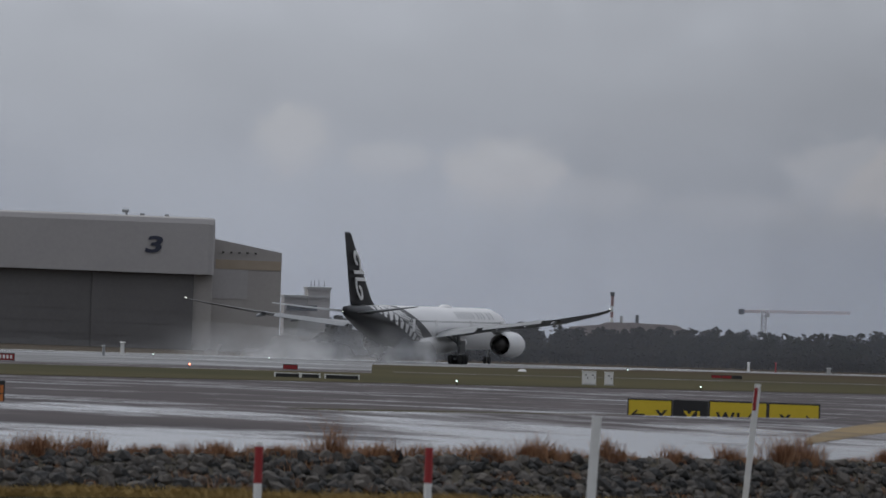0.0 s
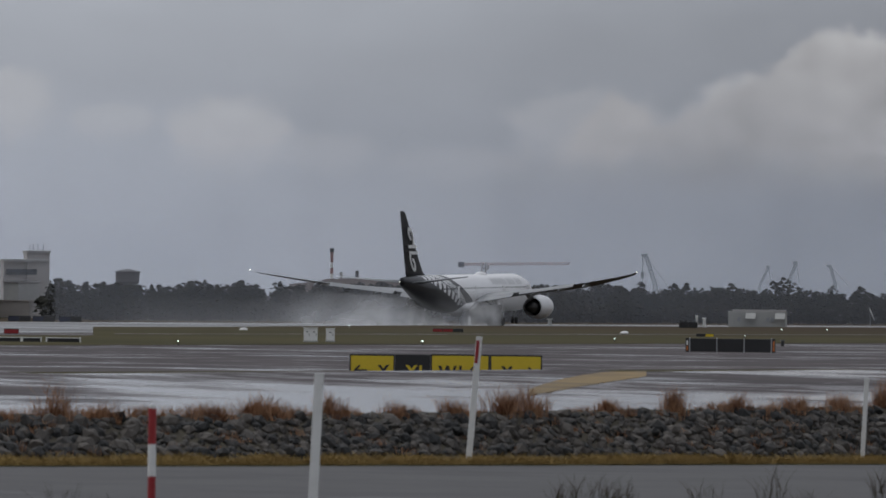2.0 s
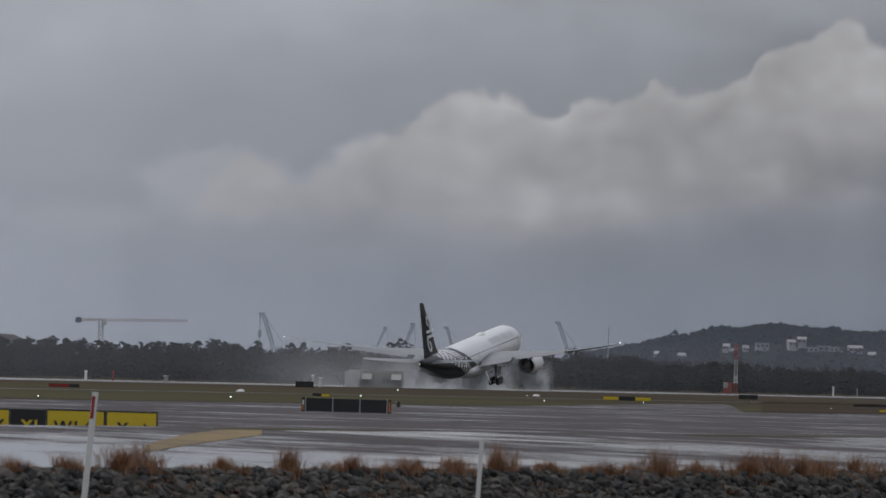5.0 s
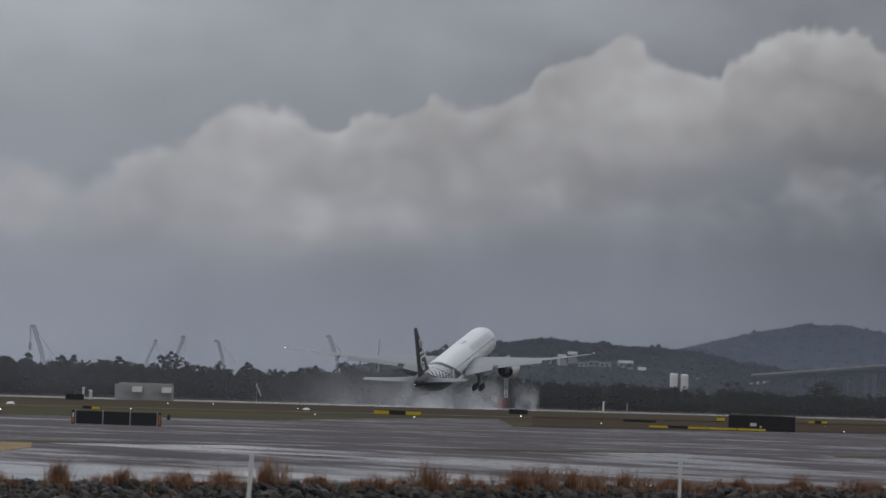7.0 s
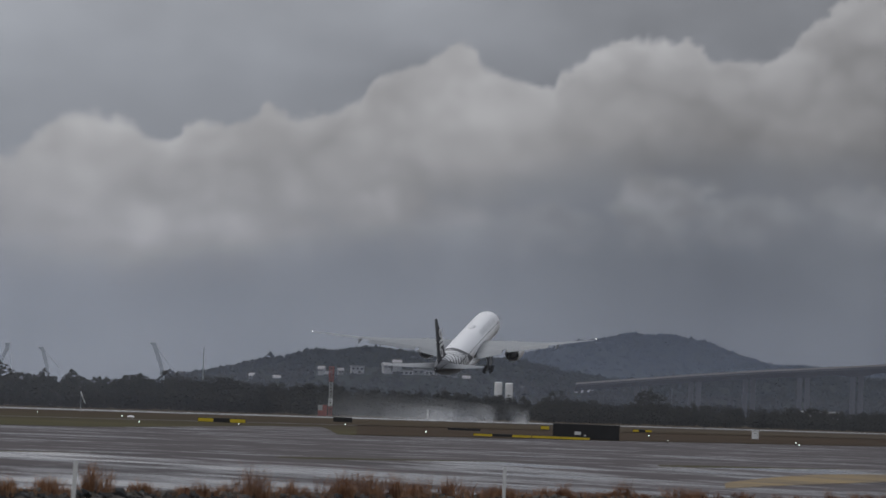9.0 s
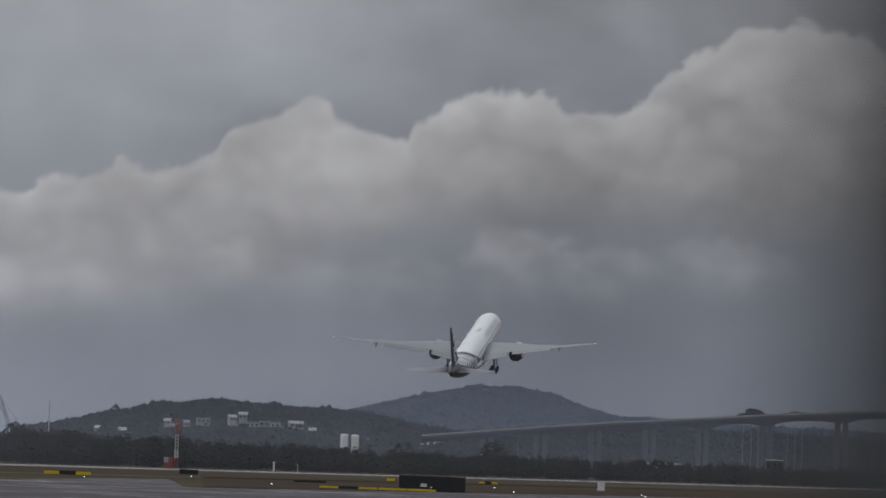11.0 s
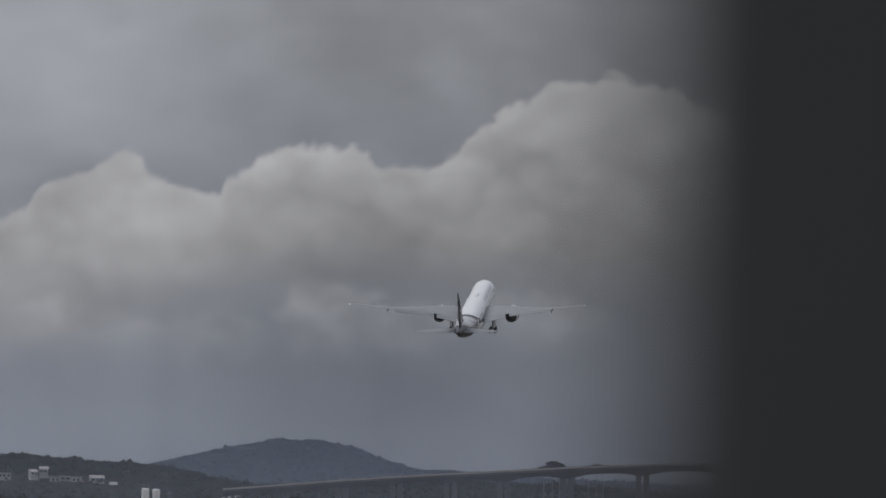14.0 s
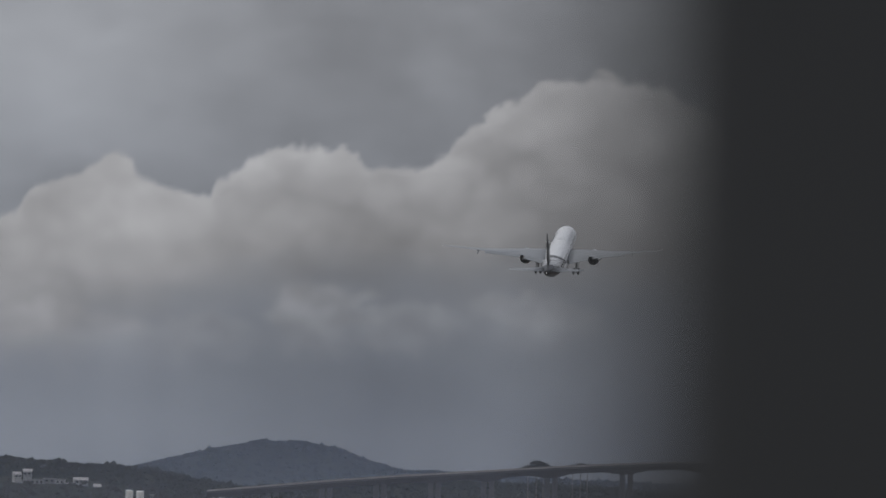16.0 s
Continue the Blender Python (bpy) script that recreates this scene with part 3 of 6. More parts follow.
def on_runway(s, z, heading, pitch, bank):
    """A pose of the airliner s metres along the runway, with its main wheels z above it."""
    x = s * math.sin(TRACK) - 445.3 * math.cos(TRACK)
    y = s * math.cos(TRACK) + 445.3 * math.sin(TRACK)
    turn = Matrix.Rotation(radians(90 - heading), 4, "Z") @ Matrix.Rotation(-radians(pitch), 4, "Y")
    roll = Matrix.Translation((0, 0, 5)) @ Matrix.Rotation(radians(bank), 4, "X") @ Matrix.Translation((0, 0, -5))
    return Matrix.Translation((x, y, z)) @ turn @ roll


FLIGHT = [(0.0, 1159.5, 0.0, 18.0, 0.3, -0.4), (1.5, 1267.9, 0.0, 17.8, 0.5, -0.3), (3.0, 1379.3, 0.0, 18.1, 1.7, -0.3), (4.3, 1477.0, 0.5, 18.2, 4.6, -0.5),
          (5.5, 1568.9, 1.55, 18.2, 7.0, -0.6), (6.0, 1607.9, 2.1, 18.1, 7.8, -0.8), (7.0, 1688.1, 3.9, 17.6, 9.9, -0.9), (8.5, 1810.8, 8.8, 17.2, 11.0, -0.5),
          (11.0, 2018.7, 26.1, 16.3, 13.3, -0.4), (12.5, 2144.4, 40.5, 16.0, 13.2, -1.3), (13.5, 2226.7, 50.7, 15.8, 13.6, -1.8), (14.5, 2306.0, 61.2, 15.4, 13.8, -1.2),
          (15.0, 2340.6, 66.5, 15.3, 13.4, -1.3), (15.5, 2378.0, 72.0, 15.2, 13.3, -0.5), (16.0, 2418.7, 77.2, 15.2, 13.0, -0.1)]


def bend(side, deg):
    """A wing turned up about its root."""
    return Matrix.Translation((0, side * 2.6, 4.2)) @ Matrix.Rotation(radians(side * deg), 4, "X") @ Matrix.Translation((0, -side * 2.6, -4.2))


# ---- sky and distance ----
CLOUD_TOPS = [(-900, 300), (-300, 330), (-221, 343), (-153, 400), (-101, 346), (-21, 322), (140, 301), (229, 333), (340, 275), (727, 285), (780, 330), (846, 389), (927, 340), (1026, 400),
              (1125, 430), (1155, 462), (1213, 490), (1262, 502), (1323, 484), (1352, 458), (1394, 452), (1424, 490), (1452, 504), (1488, 482), (1522, 494), (1561, 523), (1622, 508), (1721, 525),
              (1759, 578), (1818, 605), (1907, 650), (1949, 605), (2009, 588), (2065, 568), (2079, 600), (2128, 629), (2224, 671), (2326, 660), (2348, 638), (2438, 632), (2487, 663),
              (2555, 730), (2663, 794), (2763, 809), (2873, 780), (2945, 742), (3100, 620), (3400, 560), (4200, 500)]


def cloud_top(p):
    for (a, ya), (b, yb) in zip(CLOUD_TOPS, CLOUD_TOPS[1:]):
        if p <= b:
            return ya + (yb - ya) * max(0.0, (p - a) / (b - a))
    return 500.0


def fbm(x, y, z=0.0, octs=5):
    v, a, f = 0.0, 0.5, 1.0
    for _ in range(octs):
        v += a * noise.noise(Vector((x * f, y * f, z)))
        a *= 0.5
        f *= 2.03
    return v


PUFFS = [(-215, 354, 80, 58, .8), (-40, 320, 75, 30, .55), (165, 300, 120, 62, .95), (330, 268, 110, 34, .4), (785, 325, 135, 62, .6), (560, 250, 130, 30, .3)]
LOW_BANK = [(1330, 292, 150, 46, .7), (1560, 300, 120, 34, .45), (1815, 332, 120, 52, .8), (1960, 318, 90, 34, .5), (2060, 330, 110, 40, .6), (2270, 362, 120, 56, 1.0), (2420, 352, 110, 44, .7), (2640, 372, 130, 46, .7),
            (1480, 372, 100, 30, .35)]


def puff(p, e, heaps, soft):
    """How far a heap of cloud covers the sky: sharp above, torn and thin below."""
    v = 0.0
    for q, f, rx, ry, a in heaps:
        if abs(p - q) > 2.2 * rx or abs(e - f) > 3 * ry:
            continue
        dy = e - f
        r = math.hypot((p - q) / rx, dy / (ry if dy > 0 else ry * 1.25)) + 0.55 * fbm(p / 62, e / 50, 51.0) + 0.25 * fbm(p / 22, e / 20, 57.0, 3)
        w = soft if dy > -0.3 * ry else soft * 2.2
        v = max(v, a * smoothstep(1.0 + w, 1.0 - 2 * w, r))
    return v


def sky_light(p, e):
    """Brightness and warmth of the cloudy sky at bearing p and elevation e (RAD steps)."""
    left = smoothstep(1900, -600, p)
    base = 0.205 + 0.162 * left + (0.035 + 0.065 * smoothstep(2300, 1000, p)) * smoothstep(300, 850, e) + 0.05 * smoothstep(1.0, 0.2, math.hypot((p - 1790) / 330, (e - 800) / 210))
    base += 0.05 * fbm(p / 420, e / 190, 2.0) + 0.06 * smoothstep(-0.1, 0.5, fbm(p / 600, e / 240, 7.0)) * smoothstep(450, 850, e)
    base -= 0.02 * smoothstep(0.02, 0.5, fbm(p / 120, e / 2600, 11.0)) * smoothstep(550, 100, e)
    base += 0.04 * smoothstep(750, 100, p) * smoothstep(-650, -200, p) * smoothstep(380, 160, e) - 0.022 * smoothstep(1700, 2400, p) * smoothstep(480, 250, e)
    base -= 0.012 * smoothstep(2000, 2500, p) * smoothstep(450, 600, e) + 0.028 * smoothstep(1900, 2450, p)
    base += 0.022 * smoothstep(520, 760, e)
    base += 0.055 * fbm(p / 170, e / 120, 83.0) * smoothstep(430, 620, e)
    base += 0.014 * smoothstep(1900, 1500, p) - 0.008 * smoothstep(2150, 2450, p) * smoothstep(330, 180, e)
    warm = 0.25 + 0.25 * smoothstep(500, 900, e)
    top = cloud_top(p + 30 * fbm(p / 75, e / 65, 21.0)) + 30 * fbm(p / 80, e / 75, 4.0) + 15 * fbm(p / 26, e / 24, 9.0, 4)
    foot = 235 + 205 * smoothstep(1350, 2350, p) + 35 * fbm(p / 240, 0.0, 5.0)
    depth = top - e
    if depth > -40:
        soft = 62 - 50 * smoothstep(300, 1500, p)
        strong = 0.8 + 0.2 * smoothstep(700, 1300, p)
        cover = smoothstep(-soft * 0.3, soft, depth) * smoothstep(-60, 70, e - foot + 40 * fbm(p / 120, e / 60, 15.0)) * strong
        cover *= smoothstep(520, 860, p)
        up = max(0.0, min(1.0, (e - foot) / max(60.0, top - foot)))
        bill = abs(fbm(p / 120, e / 95, 41.0, 4))
        lobe = fbm(p / 210, e / 150, 13.0, 3)
        wx, wy = p + 40 * fbm(p / 90, e / 80, 71.0, 3), e + 34 * fbm(p / 85, e / 75, 77.0, 3)
        heap = 0.45 - noise.voronoi(Vector((wx / 180, wy / 125, 3.0)))[0][0] + 0.5 * (0.45 - noise.voronoi(Vector((wx / 62, wy / 46, 9.0)))[0][0])
        body = 0.245 + 0.12 * up ** 0.8 + 0.07 * bill + 0.07 * lobe + 0.10 * left + 0.13 * heap * (0.4 + 0.6 * up)
        body += 0.02 * smoothstep(45, 5, depth)
        body -= 0.05 * smoothstep(1900, 2400, p) * (1 - up) + 0.03 * smoothstep(1950, 2450, p)
        base += (body - base) * max(0.0, min(1.0, cover))
        warm += 0.75 * cover
    if p > 600:
        edge_ = 300 + 75 * smoothstep(1500, 2300, p) + 46 * fbm(p / 130, 0.7, 3.0) + 22 * fbm(p / 38, e / 45, 6.0) + 60 * fbm(p / 420, 0.2, 23.0)
        rag = edge_ - e
        low = 0.35 * smoothstep(-4, 16, rag) * smoothstep(130, 15, rag) * smoothstep(-0.2, 0.15, fbm(p / 230, 0.4, 31.0)) * smoothstep(700, 1300, p)
        base += 0.08 * low
        warm += 0.3 * low
    if p < 1150:
        v = puff(p, e, PUFFS, 0.17)
        base += (0.335 + 0.11 * left + 0.10 * abs(fbm(p / 80, e / 60, 43.0, 4)) - base) * 0.85 * v * smoothstep(1150, 850, p)
        warm += 0.5 * v
    v = puff(p + 90 * fbm(p / 150, e / 90, 61.0, 3), e + 26 * fbm(p / 60, 0.5, 67.0, 4), LOW_BANK, 0.2)
    base += (0.05 + 0.09 * fbm(p / 60, e / 45, 47.0, 4)) * v
    warm += 0.4 * v
    return max(0.12, base), max(0.0, min(1.0, warm))


def sky_backdrop():
    me = bpy.data.meshes.new("backdrop")
    across = list(range(-2400, -860, 40)) + list(range(-860, 3020, 5)) + list(range(3020, 5201, 40))
    upward = list(range(-60, 1000, 6)) + list(range(1000, 1760, 30))
    nx, ny = len(across), len(upward)
    R = 4920.0
    co, lum = np.zeros((nx * ny, 3)), np.zeros((nx * ny, 4))
    k = 0
    for p in across:
        sb, cb = math.sin(p / RAD), math.cos(p / RAD)
        for e in upward:
            ce = math.cos(e / RAD)
            co[k] = (R * ce * sb, R * ce * cb, R * math.sin(e / RAD))
            v, w = sky_light(p, e)
            lum[k] = (v * (0.908 + 0.082 * w), v * (0.982 + 0.008 * w), v * (1.12 - 0.095 * w), 1)
            k += 1
    idx = np.arange(nx * ny).reshape(nx, ny)
    faces = np.stack([idx[:-1, :-1], idx[:-1, 1:], idx[1:, 1:], idx[1:, :-1]], -1).reshape(-1, 4)
    me.from_pydata(co.tolist(), [], faces.tolist())
    at = me.color_attributes.new("cloud", "FLOAT_COLOR", "POINT")
    at.data.foreach_set("color", lum.astype(np.float32).ravel())
    m, n, l, bs = node_mat("cloudy_sky_glow")
    a = n.new("ShaderNodeAttribute")
    a.attribute_name = "cloud"
    em = n.new("ShaderNodeEmission")
    l.new(a.outputs["Color"], em.inputs["Color"])
    l.new(em.outputs[0], n["Material Output"].inputs["Surface"])
    me.materials.append(m)
    me.shade_smooth()
    return tagged(new("backdrop", me), "grey sky with heaped pale clouds", "sky", kind="structure")


SKY = sky_backdrop()
SKY.matrix_basis = Matrix.Translation((0, 0, 3.4))

RIDGE = [(-3000, 20), (1500, 24), (1900, 70), (1990, 102), (2037, 113), (2085, 124), (2136, 138),
         (2226, 155), (2290, 156), (2356, 146), (2410, 126), (2465, 111), (2598, 106), (2760, 100), (3400, 90), (5000, 60)]
FOOT = [(900, 22), (1300, 30), (1390, 44), (1480, 66), (1565, 84), (1640, 100), (1744, 114), (1785, 115), (1880, 107), (1970, 106), (2040, 100), (2110, 86), (2200, 74), (2330, 76), (2430, 84),
        (2520, 92), (2700, 92), (3000, 84), (3600, 70)]


def along_ridge(points, p):
    for (a, ya), (b, yb) in zip(points, points[1:]):
        if p <= b:
            return ya + (yb - ya) * max(0.0, p - a) / (b - a)
    return points[-1][1]


def hill(name, d, points, label, p0, p1, count, tree_size, rows=16):
    """A wooded ridge: a slope that climbs to its outline, set with trees of several clumps each."""
    rng = random.Random(len(label))

    def top_at(p):
        return (along_ridge(points, p) / RAD * d + EYE[2] - 6.2) * (1 + 0.03 * fbm(p / 40, 0.3, 8.0))

    bm = bmesh.new()
    rings = []
    step = 14
    for i in range(int((p1 - p0) / step) + 1):
        p = p0 + i * step
        top = top_at(p)
        r = []
        for j in range(rows + 1):
            u = j / rows
            z = top * (u ** 1.5) * (1 + 0.10 * fbm(p / 90, u * 5, 3.0) * (1 - u))
            r.append(place(p, d - 420 * (1 - u), z - 0.5))
        r.append(place(p, d + 60, top * 0.6))
        rings.append(r)
    loft(bm, rings, close=False, cap=False)
    ob = tagged(part(name, bm, "hill"), label, "hill", kind="structure")
    verts, faces = [], []
    for _ in range(count):
        p = rng.uniform(p0, p1)
        u = 1.0 if rng.random() < 0.35 else rng.random() ** 0.6
        c = place(p, d - 420 * (1 - u), top_at(p) * u ** 1.5)
        s = tree_size * rng.uniform(0.5, 1.0) * (1.0 + 0.6 * (rng.random() < 0.03))
        for _k in range(4):
            cx, cy, cz, f = c.x + s * rng.uniform(-.7, .7), c.y + s * rng.uniform(-.7, .7), c.z + s * rng.uniform(-.1, .75), s * rng.uniform(.45, .8)
            k0 = len(verts)
            for q in range(6):
                a = q / 6 * 2 * math.pi
                rr = f * rng.uniform(.7, 1.2)
                verts.append((cx + rr * math.cos(a), cy + rr * math.sin(a), cz + f * rng.uniform(-.5, .4)))
            verts.append((cx, cy, cz + f * rng.uniform(.7, 1.1)))
            faces += [(k0 + q, k0 + (q + 1) % 6, k0 + 6) for q in range(6)]
    me = bpy.data.meshes.new("hill_woods")
    me.from_pydata(verts, [], faces)
    me.materials.append(M["hill"])
    tagged(new("hill_woods", me), "dark green woods covering a hillside", "woods", kind="stuff")
    return ob


hill("hill", 4700, RIDGE, "long wooded hill range behind the airfield", 1500, 3600, 7000, 1.9)
hill("hill_foot", 4100, FOOT, "lower wooded foothill with houses", 1150, 3600, 9000, 2.1)


def woods(name, n_line, p0, p1, count, hmin, hmax, label, seed, extra=()):
    """A belt of trees, too many to count: trunks, and crowns of small leafy clumps."""
    rng = random.Random(seed)
    verts, faces = [], []

    def clump(c, s):
        k0 = len(verts)
        for q in range(5):
            a = q / 5 * 2 * math.pi + rng.random()
            verts.append((c[0] + s * math.cos(a) * rng.uniform(.6, 1.1), c[1] + s * math.sin(a) * rng.uniform(.6, 1.1), c[2] + s * rng.uniform(-.35, .25)))
        verts.append((c[0], c[1], c[2] + s * rng.uniform(.45, .9)))
        for q in range(5):
            faces.append((k0 + q, k0 + (q + 1) % 5, k0 + 5))

    trees = [(rng.uniform(p0, p1), None) for _ in range(count)] + list(extra)
    for p, h in trees:
        b = p / RAD
        d = d_run(b, n_line + (rng.uniform(0, 60) if h is None else 40))
        h = h or rng.uniform(hmin, hmax) * (1 + 0.28 * fbm(p / 90, 0.3, 2.0)) * (1 - 0.12 * smoothstep(1500, 2300, p)) * (1 - 0.15 * smoothstep(650, 250, p))
        c = place(p, d)
        k0 = len(verts)
        for z, r in ((0, .16), (h * .7, .07)):
            for q in range(4):
                verts.append((c.x + r * math.cos(q * 1.571), c.y + r * math.sin(q * 1.571), z))
        faces.extend((k0 + q, k0 + (q + 1) % 4, k0 + 4 + (q + 1) % 4, k0 + 4 + q) for q in range(4))
        w = h * rng.uniform(.3, .45)
        for _ in range(96):
            a, u = rng.uniform(0, 6.283), rng.random()
            z = h * (.03 + .94 * u)
            r = w * math.sqrt(rng.random()) * math.sin(math.pi * min(1, .35 + .63 * u)) ** .8
            clump((c.x + r * math.cos(a), c.y + r * math.sin(a), z), h * rng.uniform(.035, .08))
        for _ in range(12):
            clump((c.x + rng.uniform(-3, 3), c.y + rng.uniform(-3, 3), rng.uniform(.2, .55) * h), h * rng.uniform(.08, .15))
    me = bpy.data.meshes.new(name)
    me.from_pydata(verts, [], faces)
    me.materials.append(M["leaf"])
    return tagged(new(name, me), label, "woods", kind="stuff")


woods("woods", 505, -195, 3300, 1800, 5.5, 8.2, "dark green belt of mangrove trees beyond the runway", 4,
      [(1085, 9.6), (1100, 10.6), (1112, 10.0), (1122, 9.4), (930, 8.8), (1190, 9.0), (1240, 8.8), (850, 8.8), (1010, 9.0),
       (2243, 9.8), (2252, 10.6), (2262, 11.0), (2272, 10.2), (2285, 9.4), (1404, 9.6), (1424, 9.2), (2090, 9.0), (2105, 9.4)])


# ---- hangar ----
def build_hangar():
    D = 1545.0
    k = D / RAD
    h = empty("hangar", facing(-577, D, 0.0, 6.0), "large grey aircraft hangar with closed dark doors", "hangar")
    # local x to the right, origin at the foot; widths from the bearings
    x0, x1, x2, xs = (-1150 + 577) * k, (-404 + 577) * k, (-440 + 577) * k, (-277 + 577) * k
    top, lin = 24.2, 13.8
    bm = bmesh.new()
    rings = []
    for x, cut in ((x0, 0), (x1 - 1.3, 0), (x1 - .45, .25), (x1 - .1, .8), (x1, 1.5)):
        rings.append([(x, -3.0 + cut, lin), (x, -3.0 + cut, top - 1.2 - cut * .4), (x, -2.6 + cut, top - .3 - cut * .4), (x, -1.8 + cut, top - cut * .35), (x, 60, top - cut * .35), (x, 60, lin)])
    loft(bm, rings)
    part("fascia", bm, "hangar", h, "pale grey metal fascia over the doors")
    bm = bmesh.new()
    box(bm, ((x2 + x1) / 2, 30, lin / 2), (x1 - x2 - .2, 60, lin), bev=.05)
    part("corner_wall", bm, "hangar_side", h)
    n = 4
    for i in range(n):
        w = (x2 - x0) / n
        bm = bmesh.new()
        box(bm, (x0 + (i + .5) * w, -.6 - .35 * (i % 2), lin / 2), (w + .3, .3, lin), bev=.03)
        for q in range(1, 6):
            box(bm, (x0 + (i + .5) * w, -.78 - .35 * (i % 2), q * lin / 6), (w - .3, .06, .12))
        part("door_leaf", bm, "hangar_door", h, "dark sliding hangar door")
    bm = bmesh.new()
    for i in range(46):
        x = x0 + (i + .5) * (x1 - x0) / 46
        box(bm, (x, -2.995, (lin + top - 1.2) / 2), (.05, .03, top - 1.3 - lin))
    tagged(part("cladding_rib", bm, "hangar", h), kind="stuff")
    bm = bmesh.new()
    for i in range(2):
        x = x1 - 8.5 - i * 4.5
        box(bm, (x, 3, top + .25), (.8, .9, .4), bev=.1)
    cyl(bm, (x1 - 16, 2, top), (x1 - 16, 2, top + .9), .25)
    cyl(bm, (x1 - 16.8, 2, top + .8), (x1 - 15.6, 2, top + .8), .3)
    tagged(part("roof_vent", bm, "steel", h), kind="stuff")
    # number on the fascia
    cu = bpy.data.curves.new("number", "FONT")
    cu.body, cu.size, cu.extrude, cu.shear, cu.align_x = "3", 4.1, .06, 0.15, "CENTER"
    cu.offset = 0.12
    cu.materials.append(M["navy"])
    tx = new("number", cu)
    tx.parent = h
    tx.matrix_basis = pose((-516 + 577) * k, -3.2, 17.6, 90, 0, 0) @ Matrix.Diagonal((1.65, 1, 1, 1))
    # side annexe with a sloping roof
    ann = []
    for y in (4.0, 58.0):
        ann.append([(x1 + .02, y, 0), (xs, y, 0), (xs, y, 18.35), (x1 + .02, y, 20.6)])
    part("annexe", loft(bmesh.new(), ann), "hangar_side", h, "grey side hall with a sloping roof")
    bm = bmesh.new()
    box(bm, ((x1 + xs) / 2 + .4, 3.93, 15.9), (xs - x1 - 1.0, .12, 1.7))
    part("ochre_stripe", bm, "ochre", h, "ochre strip along the annexe wall")
    bm = bmesh.new()
    box(bm, (x1 + 3.6, 3.92, 12.3), (6.6, .12, 5.4))
    part("wall_panel", bm, "hangar", h)
    for q in range(5):
        bm = bmesh.new()
        box(bm, (x1 + 2.2 + q * 1.5, 3.7, 18.1), (.4, .5, .3), bev=.05)
        part("wall_lamp", bm, "darksteel", h)
    return h


build_hangar()


# ---- foreground pillar, out of focus beside the lens ----
def build_pillar():
    d = 1.75
    bm = bmesh.new()
    c = place(2836, d)
    m = pose(c.x, c.y, 0, 0, 0, -math.degrees(2836 / RAD))
    box(bm, (0.09, 0, 2.75), (.18, .18, 2.1), bev=.01)
    return tagged(part("pillar", bm, "pillar", m=m), "dark grey painted steel pillar beside the camera", "pillar")


M["pillar"] = mat("dark_grey_steel_paint", (0.055, 0.055, 0.057), (0.065, 0.065, 0.067), 0.7, 2.0)
build_pillar()


# ---- distance haze, imitated by thin tinted sheets ----
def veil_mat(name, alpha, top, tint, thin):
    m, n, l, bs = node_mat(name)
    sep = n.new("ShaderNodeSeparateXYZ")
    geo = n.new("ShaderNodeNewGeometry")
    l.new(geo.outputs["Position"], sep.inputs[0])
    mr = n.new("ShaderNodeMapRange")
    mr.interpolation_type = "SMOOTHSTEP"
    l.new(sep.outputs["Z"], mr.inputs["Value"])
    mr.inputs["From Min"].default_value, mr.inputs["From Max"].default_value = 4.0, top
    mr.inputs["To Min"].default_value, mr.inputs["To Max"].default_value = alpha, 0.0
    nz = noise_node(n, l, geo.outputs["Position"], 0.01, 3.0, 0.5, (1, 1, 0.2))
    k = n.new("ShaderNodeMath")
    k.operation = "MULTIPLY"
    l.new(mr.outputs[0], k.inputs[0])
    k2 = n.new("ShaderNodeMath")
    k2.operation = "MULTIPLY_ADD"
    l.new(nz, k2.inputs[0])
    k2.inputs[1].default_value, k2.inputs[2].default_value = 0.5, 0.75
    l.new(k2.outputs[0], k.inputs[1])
    if thin:                                        # the haze sheet thins out to the east
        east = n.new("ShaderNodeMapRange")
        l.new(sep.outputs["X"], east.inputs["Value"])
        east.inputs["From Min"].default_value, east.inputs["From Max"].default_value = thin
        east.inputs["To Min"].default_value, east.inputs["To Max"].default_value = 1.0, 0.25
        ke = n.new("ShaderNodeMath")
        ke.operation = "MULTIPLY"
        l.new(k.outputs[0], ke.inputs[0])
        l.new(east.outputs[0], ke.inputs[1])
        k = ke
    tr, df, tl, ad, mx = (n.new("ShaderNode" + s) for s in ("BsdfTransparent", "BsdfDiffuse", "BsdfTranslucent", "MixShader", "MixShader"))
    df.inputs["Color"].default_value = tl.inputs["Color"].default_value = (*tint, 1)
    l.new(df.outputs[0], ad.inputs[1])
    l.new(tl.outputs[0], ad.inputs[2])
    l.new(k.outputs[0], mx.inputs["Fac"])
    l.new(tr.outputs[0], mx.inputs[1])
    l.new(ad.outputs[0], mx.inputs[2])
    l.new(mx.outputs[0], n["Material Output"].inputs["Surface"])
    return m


# An added see-through sheet whose pale tint hazes what lies behind it.
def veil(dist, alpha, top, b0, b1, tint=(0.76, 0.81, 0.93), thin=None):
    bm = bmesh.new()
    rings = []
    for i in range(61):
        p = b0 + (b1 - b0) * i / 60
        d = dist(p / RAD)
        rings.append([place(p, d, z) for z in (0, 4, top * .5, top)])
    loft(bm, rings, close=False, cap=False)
    return tagged(part("drizzle_veil", bm, veil_mat("drizzle", alpha, top, tint, thin)), "thin blue-grey sheet standing in for haze in the distance", "drizzle", kind="structure")


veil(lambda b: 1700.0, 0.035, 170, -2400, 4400)
